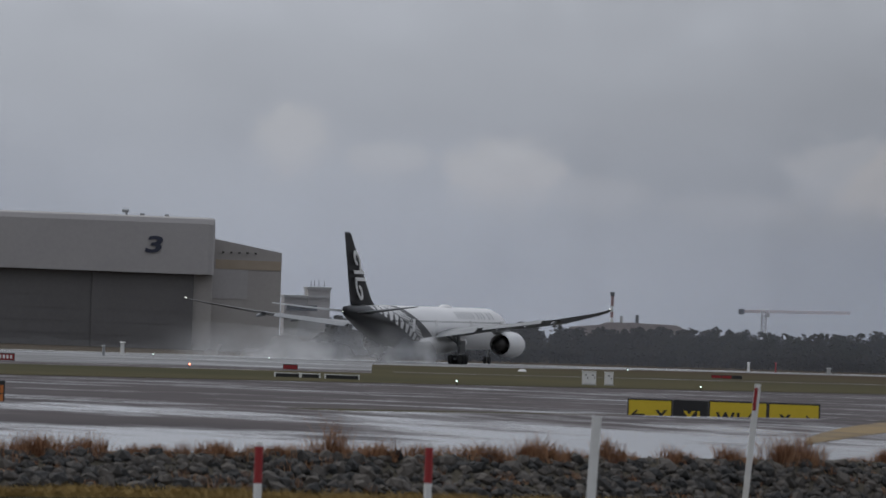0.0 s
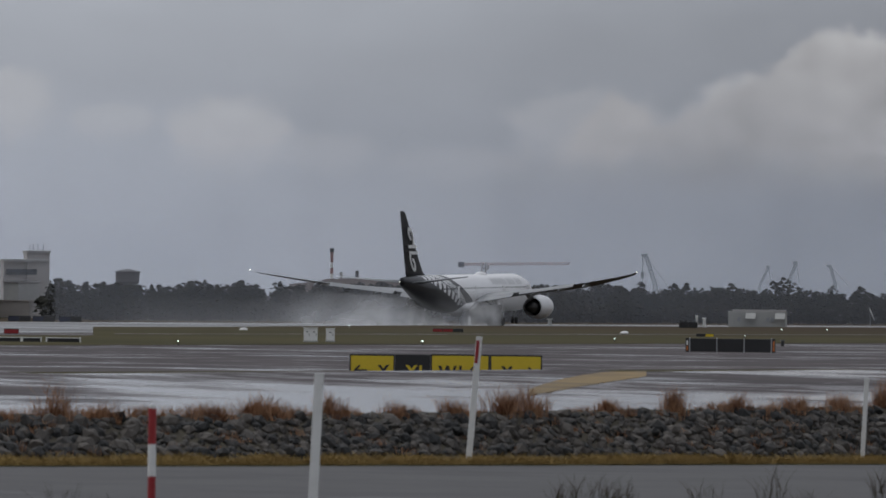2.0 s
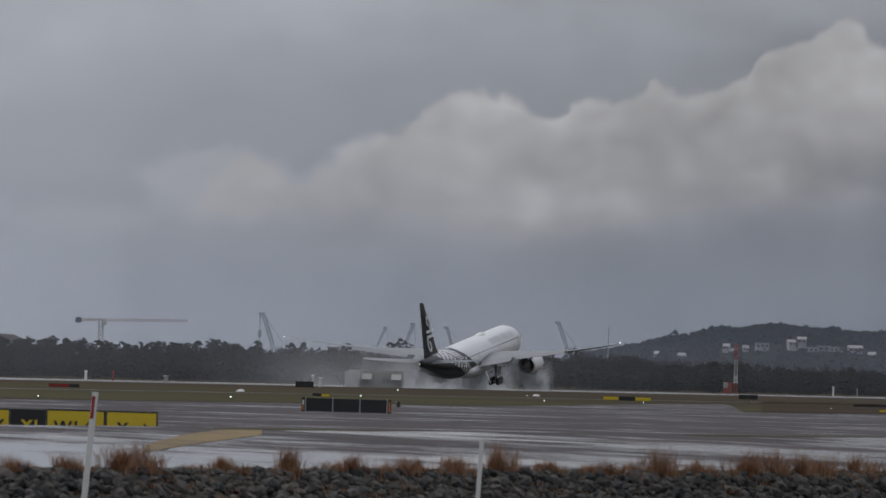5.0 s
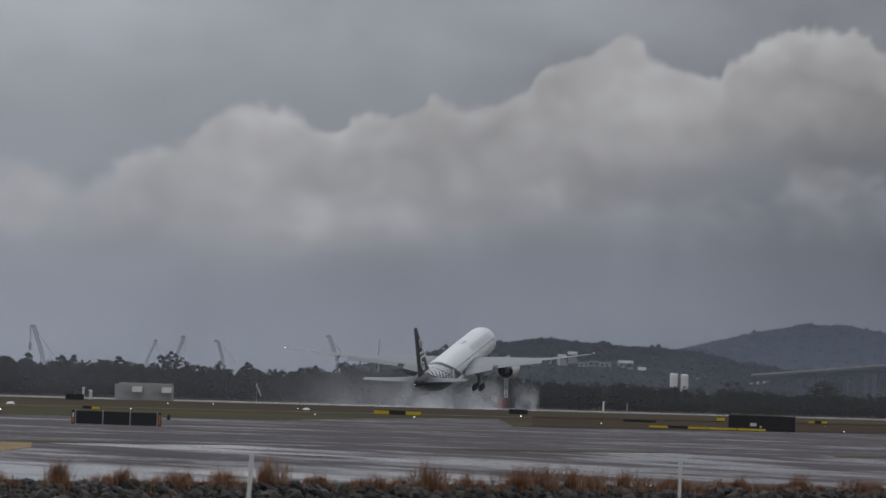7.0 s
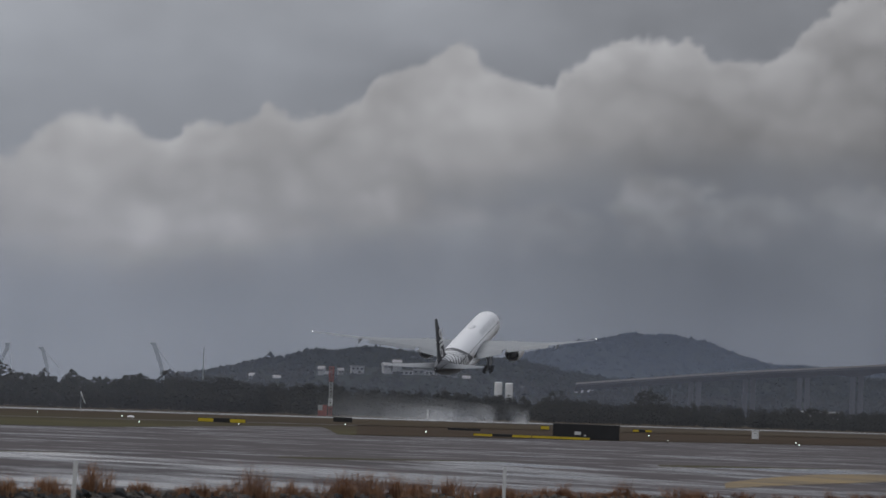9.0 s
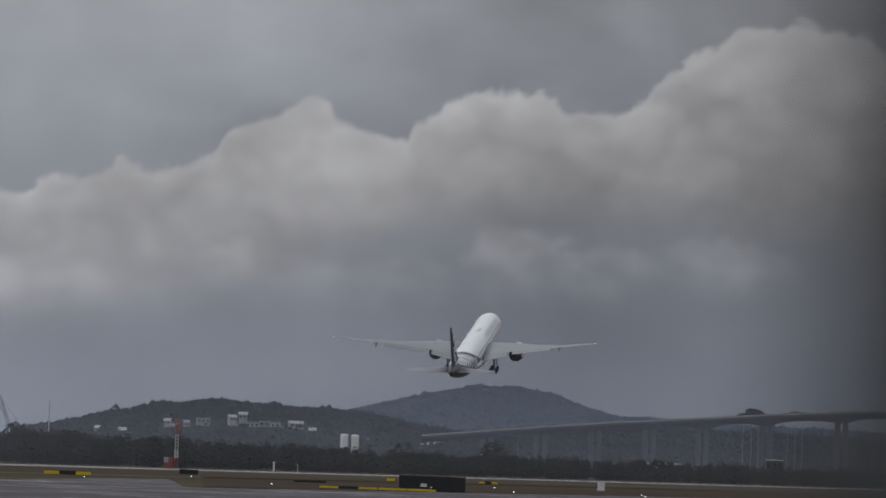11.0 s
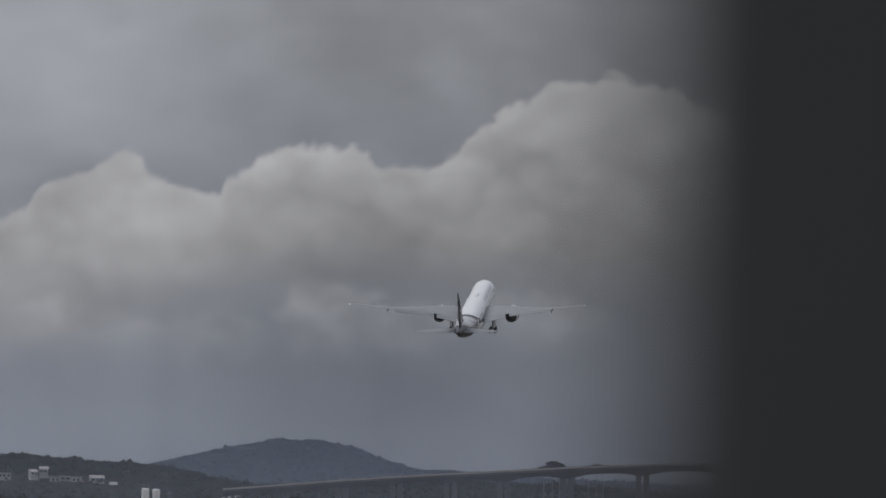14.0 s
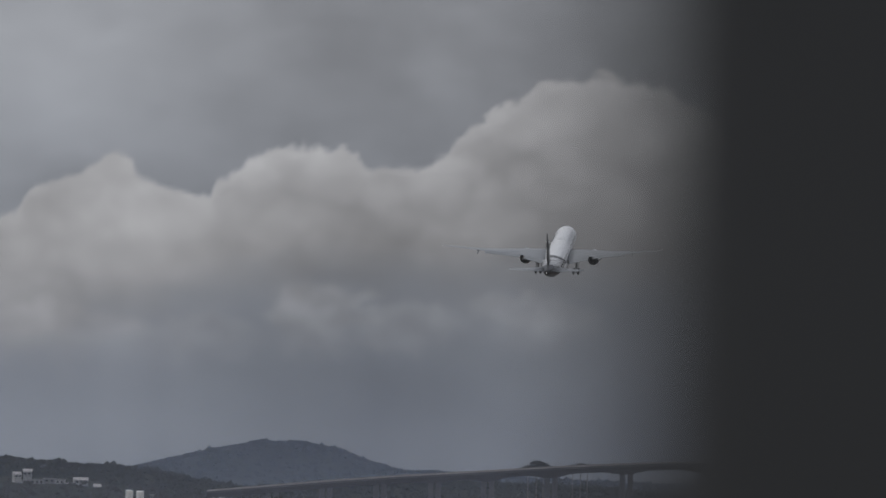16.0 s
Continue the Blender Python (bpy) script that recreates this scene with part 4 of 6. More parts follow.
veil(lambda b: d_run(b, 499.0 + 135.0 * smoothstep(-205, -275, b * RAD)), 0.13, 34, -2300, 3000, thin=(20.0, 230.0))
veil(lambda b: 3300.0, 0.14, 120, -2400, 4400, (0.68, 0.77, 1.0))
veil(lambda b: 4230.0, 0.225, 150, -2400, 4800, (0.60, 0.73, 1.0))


# ---- stone bank and its growth ----
def bank_point(s, u):
    """A place on the bank's face: s metres along it, u from its foot (0) to its lip (1)."""
    n = 94.55 + 2.0 * u
    return Vector((NX * n + UX * s, NY * n + UY * s, height(n, s)))


def rock_geometry(rng, size):
    bm = bmesh.new()
    bmesh.ops.create_icosphere(bm, subdivisions=1, radius=1.0)
    sx, sy, sz = rng.uniform(.7, 1.25), rng.uniform(.7, 1.2), rng.uniform(.5, .85)
    for v in bm.verts:
        f = rng.uniform(.78, 1.12)
        v.co = Vector((v.co.x * sx, v.co.y * sy, v.co.z * sz)) * f * size
    return bm


def build_bank():
    rng = random.Random(11)
    bank = tagged(new("stone_bank"), "low bank of grey riprap stones along the taxiway", "bank", kind="structure")
    shapes = []
    for k in range(9):
        bm = rock_geometry(rng, 1.0)
        me = bpy.data.meshes.new("stone")
        bm.to_mesh(me)
        bm.free()
        me.materials.append(M["rockpart"])
        shapes.append(me)
    verts, faces = [], []
    spots = []
    s = 135.0
    while s < 330.0:
        step = 0.26
        courses = 8 + round(3 * smoothstep(160, 230, s))
        for row in range(courses):
            u = (row + rng.uniform(.1, .9)) / courses
            spots.append((s + rng.uniform(-.14, .14), u, (rng.uniform(.09, .19) if rng.random() < .78 else rng.uniform(.19, .3)) * (.75 if u > .85 else 1)))
        s += step
    made = 0
    for s, u, r in spots:
        p = bank_point(s, u) + Vector((0, 0, r * (.2 if u < .85 else -.2)))
        if 182.0 < s < 194.0 and made < 290:
            ob = new("stone", shapes[rng.randrange(9)])
            ob.parent = bank
            ob.matrix_basis = Matrix.LocRotScale(p, Euler([rng.uniform(-.6, .6), rng.uniform(-.6, .6), rng.uniform(0, 6.28)]), (r, r, r))
            made += 1
        else:
            src = shapes[rng.randrange(9)]
            mm = Matrix.LocRotScale(p, Euler([rng.uniform(-.6, .6), rng.uniform(-.6, .6), rng.uniform(0, 6.28)]), (r, r, r))
            k0 = len(verts)
            verts += [tuple(mm @ v.co) for v in src.vertices]
            faces += [tuple(k0 + i for i in f.vertices) for f in src.polygons]
    me = bpy.data.meshes.new("stones")
    me.from_pydata(verts, [], faces)
    me.materials.append(M["rock"])
    st = new("stones", me)
    st.parent = bank
    tagged(st, kind="stuff")
    # dark soil under the stones
    bm = bmesh.new()
    rings = []
    for s in range(100, 361, 10):
        rings.append([(NX * n + UX * s, NY * n + UY * s, height(n, s) + .012) for n in (94.0, 94.4, 95.4, 96.4, 97.3)])
    loft(bm, rings, close=False, cap=False)
    part("bank_soil", bm, "soil", bank)


def blades(name, spots, material, label, lean=0.35):
    """Tufts of thin tapering blades. spots: place, tuft radius, height, number of blades."""
    rng = random.Random(len(spots))
    verts, faces = [], []
    for c, rad, h, count in spots:
        for _ in range(count):
            a, q = rng.uniform(0, 6.283), rad * math.sqrt(rng.random())
            x, y = c.x + q * math.cos(a), c.y + q * math.sin(a)
            hh = h * rng.uniform(.45, 1.05)
            w = rng.uniform(.008, .017)
            la, ll = rng.uniform(0, 6.283), hh * lean * rng.random() + q * .35
            dx, dy = ll * math.cos(la), ll * math.sin(la)
            k0 = len(verts)
            for f, ww in ((0, 1), (.55, .8), (1, .15)):
                for sgn in (-1, 1):
                    verts.append((x + dx * f * f + sgn * w * ww * UX, y + dy * f * f + sgn * w * ww * UY, c.z + hh * f))
            faces += [(k0, k0 + 1, k0 + 3, k0 + 2), (k0 + 2, k0 + 3, k0 + 5, k0 + 4)]
    me = bpy.data.meshes.new(name)
    me.from_pydata(verts, [], faces)
    me.materials.append(M[material])
    return tagged(new(name, me), label, "grass", kind="stuff")


def build_growth():
    rng = random.Random(5)
    tufts = []
    s = 135.0
    while s < 330.0:
        dens = .35 + fbm(s / 6.5, 0.5, 1.0) * 1.4 + .3 * smoothstep(225, 250, s)
        if rng.random() < .5 + .5 * max(0, dens - .2):
            p = bank_point(s, rng.uniform(.82, 1.05))
            p.z -= .05
            tufts.append((p, rng.uniform(.12, .3), rng.uniform(.18, .42) * (.6 + .7 * max(0.0, min(dens, 1.1))), int(rng.uniform(30, 75))))
        if rng.random() < .5:
            tufts.append((bank_point(s, rng.uniform(.05, .9)), rng.uniform(.1, .35), rng.uniform(.12, .32), 22))
        s += rng.uniform(.15, .55)
    # the tall clumps, by bearing: height and breadth
    clumps = [(-724, .6, .5), (-634, .6, .5), (-510, .3, .5), (-390, .3, .4), (-280, .35, .4), (-200, .95, .6), (-120, .6, .6), (76, .55, .4), (158, .6, .7), (190, .5, .5), (300, .75, .5), (415, .4, .4), (505, .5, .4),
              (606, .8, .8), (645, .85, .8), (798, .5, .4), (905, .75, .6), (1012, .75, .5), (1112, .65, .5), (1198, .65, .5), (1288, 1.05, .6), (1365, .4, .4), (1465, .4, .5), (1553, .95, .5), (1640, .5, .6),
              (1715, .9, .8), (1765, .9, .9), (1815, .75, .9), (1860, .7, .9), (1911, .75, .5), (2000, .4, .5), (2105, .5, .5), (2215, .6, .6), (2320, .6, .6)]
    for b, h, wide in clumps:
        d = d_bank(b / RAD, 96.6)
        c = place(b, d)
        s0 = UX * c.x + UY * c.y
        for q in range(8):
            off = rng.gauss(0, 1)
            tufts.append((bank_point(s0 + off * wide * .8, rng.uniform(.8, 1.1)), rng.uniform(.12, .4), h * rng.uniform(.55, 1.2) * math.exp(-.28 * off * off), 40))
    blades("dry_grass", tufts, "straw", "russet dry grass tufts on top of the stone bank", .5)
    verge = []
    s = 130.0
    while s < 330:
        verge.append((Vector((NX * 94.1 + UX * s, NY * 94.1 + UY * s, height(94.1, s) - .03)) + Vector((NX, NY, 0)) * rng.uniform(-.95, .35), .5, rng.uniform(.1, .3), 100))
        s += .22
    blades("verge_grass", verge, "verge", "short yellow-green grass along the road verge", .8)
    weeds = []
    for _ in range(55):
        s, n = rng.uniform(96, 250), rng.uniform(60, 71)
        weeds.append((Vector((NX * n + UX * s, NY * n + UY * s, height(n, s))), .3, rng.uniform(.35, .8), 22))
    blades("weeds", weeds, "weed", "low dark weeds on the near verge", .7)


build_bank()
build_growth()


# ---- posts ----
def post_at(b, n, z_top, r, label, lean=(0, 0), bands=None, red_patch=None):
    d = d_bank(b / RAD, n)
    p = place(b, d)
    base = p.z = height(n, UX * p.x + UY * p.y)
    h = z_top - base
    post = empty("marker_post", pose(p.x, p.y, p.z, lean[0], lean[1], -math.degrees(b / RAD)), label, "post", "posts along the perimeter road")
    if bands:
        z = h
        for k, (length, mt) in enumerate(bands):
            bm = bmesh.new()
            z0 = max(0, z - length)
            cyl(bm, (0, 0, z0), (0, 0, z), r, seg=16)
            if k == 0:
                bmesh.ops.bevel(bm, geom=[e for e in bm.edges if all(v.co.z > z - .01 for v in e.verts)], offset=r * .35, segments=2, affect="EDGES")
            part("band", bm, mt, post, {"red": "red painted band", "plastic": "white painted band"}.get(mt, ""), smooth=False)
            z = z0
            if z <= 0:
                break
    else:
        bm = bmesh.new()
        box(bm, (0, 0, h / 2), (2 * r, 2 * r * .45, h), bev=r * .25)
        part("stake", bm, "plastic", post)
        bm = bmesh.new()
        box(bm, (0, 0, h + .006), (2.1 * r, r, .03), bev=.008)
        part("cap", bm, "plastic", post)
    if red_patch:
        bm = bmesh.new()
        box(bm, (-r * .35, -r * .5, h - red_patch), (r * 1.1, .012, .55), bev=.004)
        part("reflector", bm, "red", post, "red reflector strip")
    return post


RW = [(.066, "plastic"), (.60, "red"), (.54, "plastic"), (.65, "red"), (.7, "plastic")]
post_at(-312, 70, 1.65, .067, "red and white banded bollard post beside the road", bands=RW)
post_at(-11, 70, 1.668, .067, "red and white banded bollard post beside the road", bands=RW)
post_at(274, 70, 2.16, .083, "tall white plastic guide post beside the road", (0, 2.2))
post_at(549, 94.0, 2.62, .075, "tall leaning white guide post with a red reflector", (0, 4.3), red_patch=.35)
post_at(1245, 94.0, 1.56, .06, "white guide post leaning on the verge", (0, 2.6))
post_at(2009, 94.0, 1.62, .05, "thin white guide post on the verge", (0, 0.5))


# ---- airfield signs ----
def text(body, size, material, parent, m, name="lettering"):
    cu = bpy.data.curves.new(name, "FONT")
    cu.body, cu.size, cu.extrude, cu.align_x = body, size, .006, "CENTER"
    cu.offset = size * .03
    cu.materials.append(M[material])
    ob = new(name, cu)
    ob.parent = parent
    ob.matrix_basis = m
    return ob


def arrow(parent, x, z, turn, material="black"):
    bm = bmesh.new()
    m = pose(x, -.075, z, 0, turn, 0)
    box(bm, (-.03, 0, 0), (.36, .012, .055), m)
    box(bm, (.13, 0, .075), (.24, .012, .055), m @ pose(0, 0, 0) @ Matrix.Translation((.12, 0, .08)) @ pose(0, 0, 0, 0, 42, 0) @ Matrix.Translation((-.12, 0, -.08)))
    box(bm, (.13, 0, -.075), (.24, .012, .055), m @ Matrix.Translation((.12, 0, -.08)) @ pose(0, 0, 0, 0, -42, 0) @ Matrix.Translation((-.12, 0, .08)))
    return part("arrow", bm, material, parent)


def guidance_sign():
    sg = empty("guidance_sign", facing(507, 284, 0.68, -2.0), "long yellow and black taxiway guidance sign", "sign")
    segs = [(1.53, "yellow"), (1.19, "black"), (1.99, "yellow"), (1.76, "yellow")]
    x = -sum(w for w, _ in segs) / 2
    top = 1.03
    xs = []
    for k, (w, mt) in enumerate(segs):
        lift = .03 if k >= 2 else 0
        bm = bmesh.new()
        box(bm, (x + w / 2, 0, .12 + (top - .12) / 2 + lift), (w - .01, .12, top - .12), bev=.015)
        case = part("sign_case", bm, "black", sg, "black sign casing")
        bm = bmesh.new()
        box(bm, (x + w / 2, -.064, .12 + (top - .12) / 2 + lift), (w - .11, .008, top - .24))
        part("sign_face", bm, mt, case)
        xs.append(x + w / 2)
        for q in (-.35, .35):
            bm = bmesh.new()
            cyl(bm, (x + w / 2 + q * w, 0, 0), (x + w / 2 + q * w, 0, .14), .03, seg=8)
            part("leg", bm, "steel", sg)
        x += w
    zt = .27
    m = lambda px: pose(px, -.072, zt, 90, 0, 0)
    text("Y", .56, "black", sg, m(xs[0] + .38))
    arrow(sg, xs[0] - .38, zt + .22, 180)
    text("Y1", .56, "yellow", sg, m(xs[1] + .1))
    text("W1", .56, "black", sg, m(xs[2] - .28))
    arrow(sg, xs[2] + .5, zt + .22, -90)
    text("Y", .56, "black", sg, m(xs[3] - .3))
    arrow(sg, xs[3] + .38, zt + .22, 0)
    return sg


def sign_back(b, d, w, h, label, panels=3, ends=True, turn=0.0, mt="black"):
    """The back of a long airfield sign: dark panels between pale uprights."""
    sg = empty("sign_board", facing(b, d, height(NX * place(b, d).x + NY * place(b, d).y), turn), label, "sign", "airfield signs seen from behind")
    e = .32 if ends else 0.0
    iw = w - 2 * e
    for k in range(panels):
        bm = bmesh.new()
        box(bm, (-iw / 2 + (k + .5) * iw / panels, 0, .06 + (h - .06) / 2), (iw / panels - .1, .14, h - .06), bev=.02)
        part("panel", bm, mt, sg)
    for k in range(panels + 1):
        bm = bmesh.new()
        box(bm, (-iw / 2 + k * iw / panels, -.03, h / 2 + .03), (.09, .22, h + .06), bev=.015)
        part("upright", bm, "steel" if ends else mt, sg, "pale metal upright" if ends else "")
    if ends:
        for s, mats in ((-1, ("plastic", "orange")), (1, ("orange", "orange"))):
            bm = bmesh.new()
            box(bm, (s * (w / 2 - .14), 0, .04 + h / 2), (.26, .16, h), bev=.02)
            en = part("sign_end", bm, "black", sg)
            for z, mt2 in zip((.68, .3), mats):
                bm = bmesh.new()
                box(bm, (s * (w / 2 - .14), -.09, h * z), (.13, .03, h * .34), bev=.008)
                part("end_patch", bm, mt2, en)
    return sg


def low_sign(b, d, w, h, label, mats, z=None, turn=0.0):
    """A low board of coloured faces in a dark case."""
    sg = empty("low_sign", facing(b, d, 0.0, turn), label, "sign", "low airfield signs")
    n = len(mats)
    for k, mt in enumerate(mats):
        bm = bmesh.new()
        box(bm, (-w / 2 + (k + .5) * w / n, 0, .08 + h / 2), (w / n - .02, .14, h), bev=.02)
        c = part("sign_case", bm, "black", sg)
        bm = bmesh.new()
        box(bm, (-w / 2 + (k + .5) * w / n, -.075, .06 + h / 2), (w / n - .1, .02, h * .78))
        part("sign_face", bm, mt, c)
    for k in (-1, 1):
        bm = bmesh.new()
        box(bm, (k * w * .4, 0, .05), (.08, .1, .12))
        part("leg", bm, "steel", sg)
    return sg


guidance_sign()
sign_back(1010, 640, 6.8, 1.05, "dark back of a long airfield sign with pale uprights")
sign_back(-835, 350, 3.3, .98, "dark back of a long airfield sign with pale uprights", 2)
big = sign_back(2151, 1015, 7.9, 1.85, "large black back of an airfield sign on turf", 1, False)
for x, z, w, h in ((-1.0, .75, .75, .4), (-.1, .5, .25, .18)):
    bm = bmesh.new()
    box(bm, (x, -.085, z), (w, .02, h))
    part("notice", bm, "plastic", big, "pale notice plate")
for k in range(2):
    low_sign(2003 + 104 * k, 985, 6.8, .33, "low yellow and black sign board on turf", ("yellow", "black", "yellow") if k == 0 else ("yellow", "yellow"))
low_sign(1506, 1145, 6.5, .58, "low yellow sign board with a black middle", ("yellow", "black", "yellow"))
low_sign(2078, 1420, 1.5, .7, "small yellow sign board far off on turf", ("yellow",))
low_sign(2250, 1500, 3.4, .5, "small yellow and black sign board far off", ("yellow", "black", "yellow"))
low_sign(965, 960, 2.0, .35, "small dark and yellow sign board by the turf", ("black", "yellow"))
low_sign(-262, 819, 1.45, .5, "small red sign board beside the turf", ("red",))
low_sign(510, 1019, 3.7, .42, "low dark red sign board by the turf", ("red", "red", "black"))
lead = low_sign(-772, 790, 2.4, .7, "red mandatory sign with unreadable white writing", ("red",))
for k in range(6):
    bm = bmesh.new()
    box(bm, (-.85 + k * .34, -.092, .42), (.2, .012, .34))
    part("writing_bar", bm, "white", lead, "white bar of unreadable writing")
low_sign(1935, 1190, 4.6, .3, "low dark board with a pale edge", ("black", "black"))
for b in (-248, -205, -158):
    low_sign(b, 1285, 3.4, .85, "low dark blue boards beyond the runway", ("navy", "black"))
low_sign(935, 1360, 3.0, .95, "dark equipment box by the building", ("black", "black"))
low_sign(1720, 1420, 3.2, .8, "dark equipment box on turf", ("black", "black"))


# ---- small airfield things ----
def cabinet(b, d, w, h, label, doors=1):
    c = empty("equipment_cabinet", facing(b, d), label, "cabinet", "white equipment cabinets")
    bm = bmesh.new()
    box(bm, (0, 0, .06), (w + .12, .8, .12), bev=.02)
    part("plinth", bm, "concrete", c)
    bm = bmesh.new()
    box(bm, (0, 0, .12 + (h - .12) / 2), (w, .65, h - .12), bev=.03)
    part("body", bm, "white", c)
    for k in range(doors):
        bm = bmesh.new()
        box(bm, (-w / 2 + (k + .5) * w / doors, -.335, .14 + (h - .14) / 2), (w / doors - .06, .03, h - .22), bev=.01)
        dr = part("door", bm, "white", c)
        bm = bmesh.new()
        box(bm, (-w / 2 + (k + .5) * w / doors + w / doors * .3, -.36, h * .55), (.05, .05, .18), bev=.01)
        part("handle", bm, "darksteel", dr)
        bm = bmesh.new()
        box(bm, (-w / 2 + (k + .5) * w / doors, -.356, h * .75), (w / doors * .25, .012, .09))
        part("vent", bm, "darksteel", dr)
    bm = bmesh.new()
    box(bm, (0, -.02, h + .03), (w + .1, .78, .06), bev=.015)
    part("lid", bm, "white", c)
    return c


cabinet(267, 730, 1.2, 1.2, "white metal equipment cabinet on turf", 2)
cabinet(302, 735, .75, 1.15, "narrow white metal equipment cabinet on turf")
cabinet(2450, 1320, 1.1, 1.3, "pale equipment cabinet far off on turf")


def drain_rail(b, d, w):
    r = empty("drain_rail", facing(b, d, 0, 4), "low white-topped rail over a drain on turf", "rail", "low rails over a drain")
    for z, mt, hh in ((.17, "black", .28), (.35, "plastic", .07)):
        bm = bmesh.new()
        box(bm, (0, 0, z), (w, .18, hh), bev=.015)
        part("rail" if mt == "plastic" else "grating", bm, mt, r)
    for k in (-1, 1):
        bm = bmesh.new()
        box(bm, (k * w / 2, -.05, .2), (.12, .24, .42), bev=.02)
        part("post", bm, "plastic", r)


for b, w in ((-267, 2.0), (-226, 1.5), (-170, 2.7)):
    drain_rail(b, 680, w)


def marker(b, d, w=1.05, h=.32):
    """A white rounded runway marker body."""
    rr = [(-.5, .15), (-.42, .5), (-.2, .9), (.15, 1.0), (.4, .8), (.5, .3)]
    bm = loft(bmesh.new(), [[(x * w, .28 * f * math.cos(a), max(0, .06 + h * f * math.sin(a) * .95)) for a in [math.pi * k / 8 for k in range(9)]] for x, f in rr])
    ob = part("runway_marker", bm, "white", m=facing(b, d))
    return tagged(ob, "white moulded runway marker on turf", "marker", "white runway markers")


for b, d in ((148, 1010), (822, 1050), (1345, 1240)):
    marker(b, d)


def field_light(b, d, mt="lamp", r=.05):
    c = empty("field_light", facing(b, d, 0), "small lit taxiway edge light", "lamp", "taxiway edge lights")
    bm = bmesh.new()
    cyl(bm, (0, 0, 0), (0, 0, .28), .05, .035, 8)
    part("stem", bm, "darksteel", c)
    bm = bmesh.new()
    bmesh.ops.create_icosphere(bm, subdivisions=2, radius=r, matrix=Matrix.Translation((0, 0, .34)))
    part("lens", bm, mt, c, "glowing lens")


for b, d in ((33, 650), (465, 700), (805, 800), (1035, 930), (1360, 960), (1536, 1000), (1867, 985), (2027, 985), (2296, 1000), (2528, 1020), (2522, 1080), (1330, 1180), (1725, 1180), (1940, 1190), (2262, 1190), (-505, 1090), (-300, 1120), (335, 1150), (1180, 1250), (1100, 1240)):
    field_light(b, d)
field_light(-440, 800, "redlamp", .09)


def stub_post(b, d, h, w, mt, label):
    bm = bmesh.new()
    cyl(bm, (0, 0, 0), (0, 0, h), w / 2, w * .42, 10)
    cyl(bm, (0, 0, h), (0, 0, h + .12), w * .8, w * .5, 10)
    tagged(part("stub_post", bm, mt, m=facing(b, d)), label, "post", "short posts by the runway")


for b, d, h, w, mt in ((548, 1450, 1.5, .5, "white"), (596, 1450, 1.6, .25, "red"), (690, 1480, 1.0, .8, "concrete"), (950, 1440, 1.9, .45, "plastic"), (963, 1440, 1.5, .6, "plastic"),
                       (-560, 1120, 1.6, .6, "plastic"), (-593, 1050, 1.2, .4, "steel"), (1870, 2100, 2.2, .5, "plastic"), (1912, 2100, 1.9, .3, "steel"), (1102, 760, .45, .35, "black")):
    stub_post(b, d, h, w, mt, {"white": "short white marker post by the runway", "red": "short red marker post by the runway"}.get(mt, "short grey marker post by the runway"))


def windsock():
    p = facing(1256, 1500)
    w = empty("windsock", p, "white windsock hanging from a thin mast", "windsock")
    bm = bmesh.new()
    cyl(bm, (0, 0, 0), (0, 0, 3.7), .05, .035, 8)
    part("mast", bm, "steel", w)
    rings = [[(-.1 + .9 * u + .0, .3 * (1 - .55 * u) * math.cos(a), 3.5 - 2.0 * u + .3 * (1 - .55 * u) * math.sin(a)) for a in [2 * math.pi * k / 10 for k in range(10)]] for u in (0, .3, .6, 1)]
    part("sock", loft(bmesh.new(), rings), "white", w, "white cloth sock")


windsock()


def radio_mast():
    d = 2030.0
    mt = empty("radio_mast", facing(1697, d), "red and white lattice mast with a chequered hut", "mast")
    seg = [(0, 2.4, "dullred"), (2.4, 4.2, "plastic"), (4.2, 8.2, "concrete"), (8.2, 11.9, "dullred")]
    for z0, z1, c in seg:
        bm = bmesh.new()
        w = .75 if z0 < 8 else .95
        for sx in (-1, 1):
            for sy in (-1, 1):
                cyl(bm, (sx * w / 2, sy * w / 2, z0), (sx * w / 2, sy * w / 2, z1), .12, seg=6)
        z = z0
        while z < z1 - .1:
            for sy in (-1, 1):
                cyl(bm, (-w / 2, sy * w / 2, z), (w / 2, sy * w / 2, min(z + .8, z1)), .08, seg=5)
                cyl(bm, (w / 2, sy * w / 2, z), (-w / 2, sy * w / 2, min(z + .8, z1)), .08, seg=5)
            z += .8
        part("mast_section", bm, c, mt)
    for k, (x, z, c) in enumerate(((-2.4, .8, "dullred"), (-1.3, .8, "dullred"), (-2.4, 2.1, "concrete"), (-1.3, 2.1, "dullred"))):
        bm = bmesh.new()
        box(bm, (x, 0, z - .15), (1.1, 1.6, 1.3), bev=.03)
        part("hut_panel", bm, c, mt)


M["dullred"] = mat("faded_red_paint", (0.24, 0.06, 0.05), (0.32, 0.10, 0.08), 0.7, 0.5)
radio_mast()


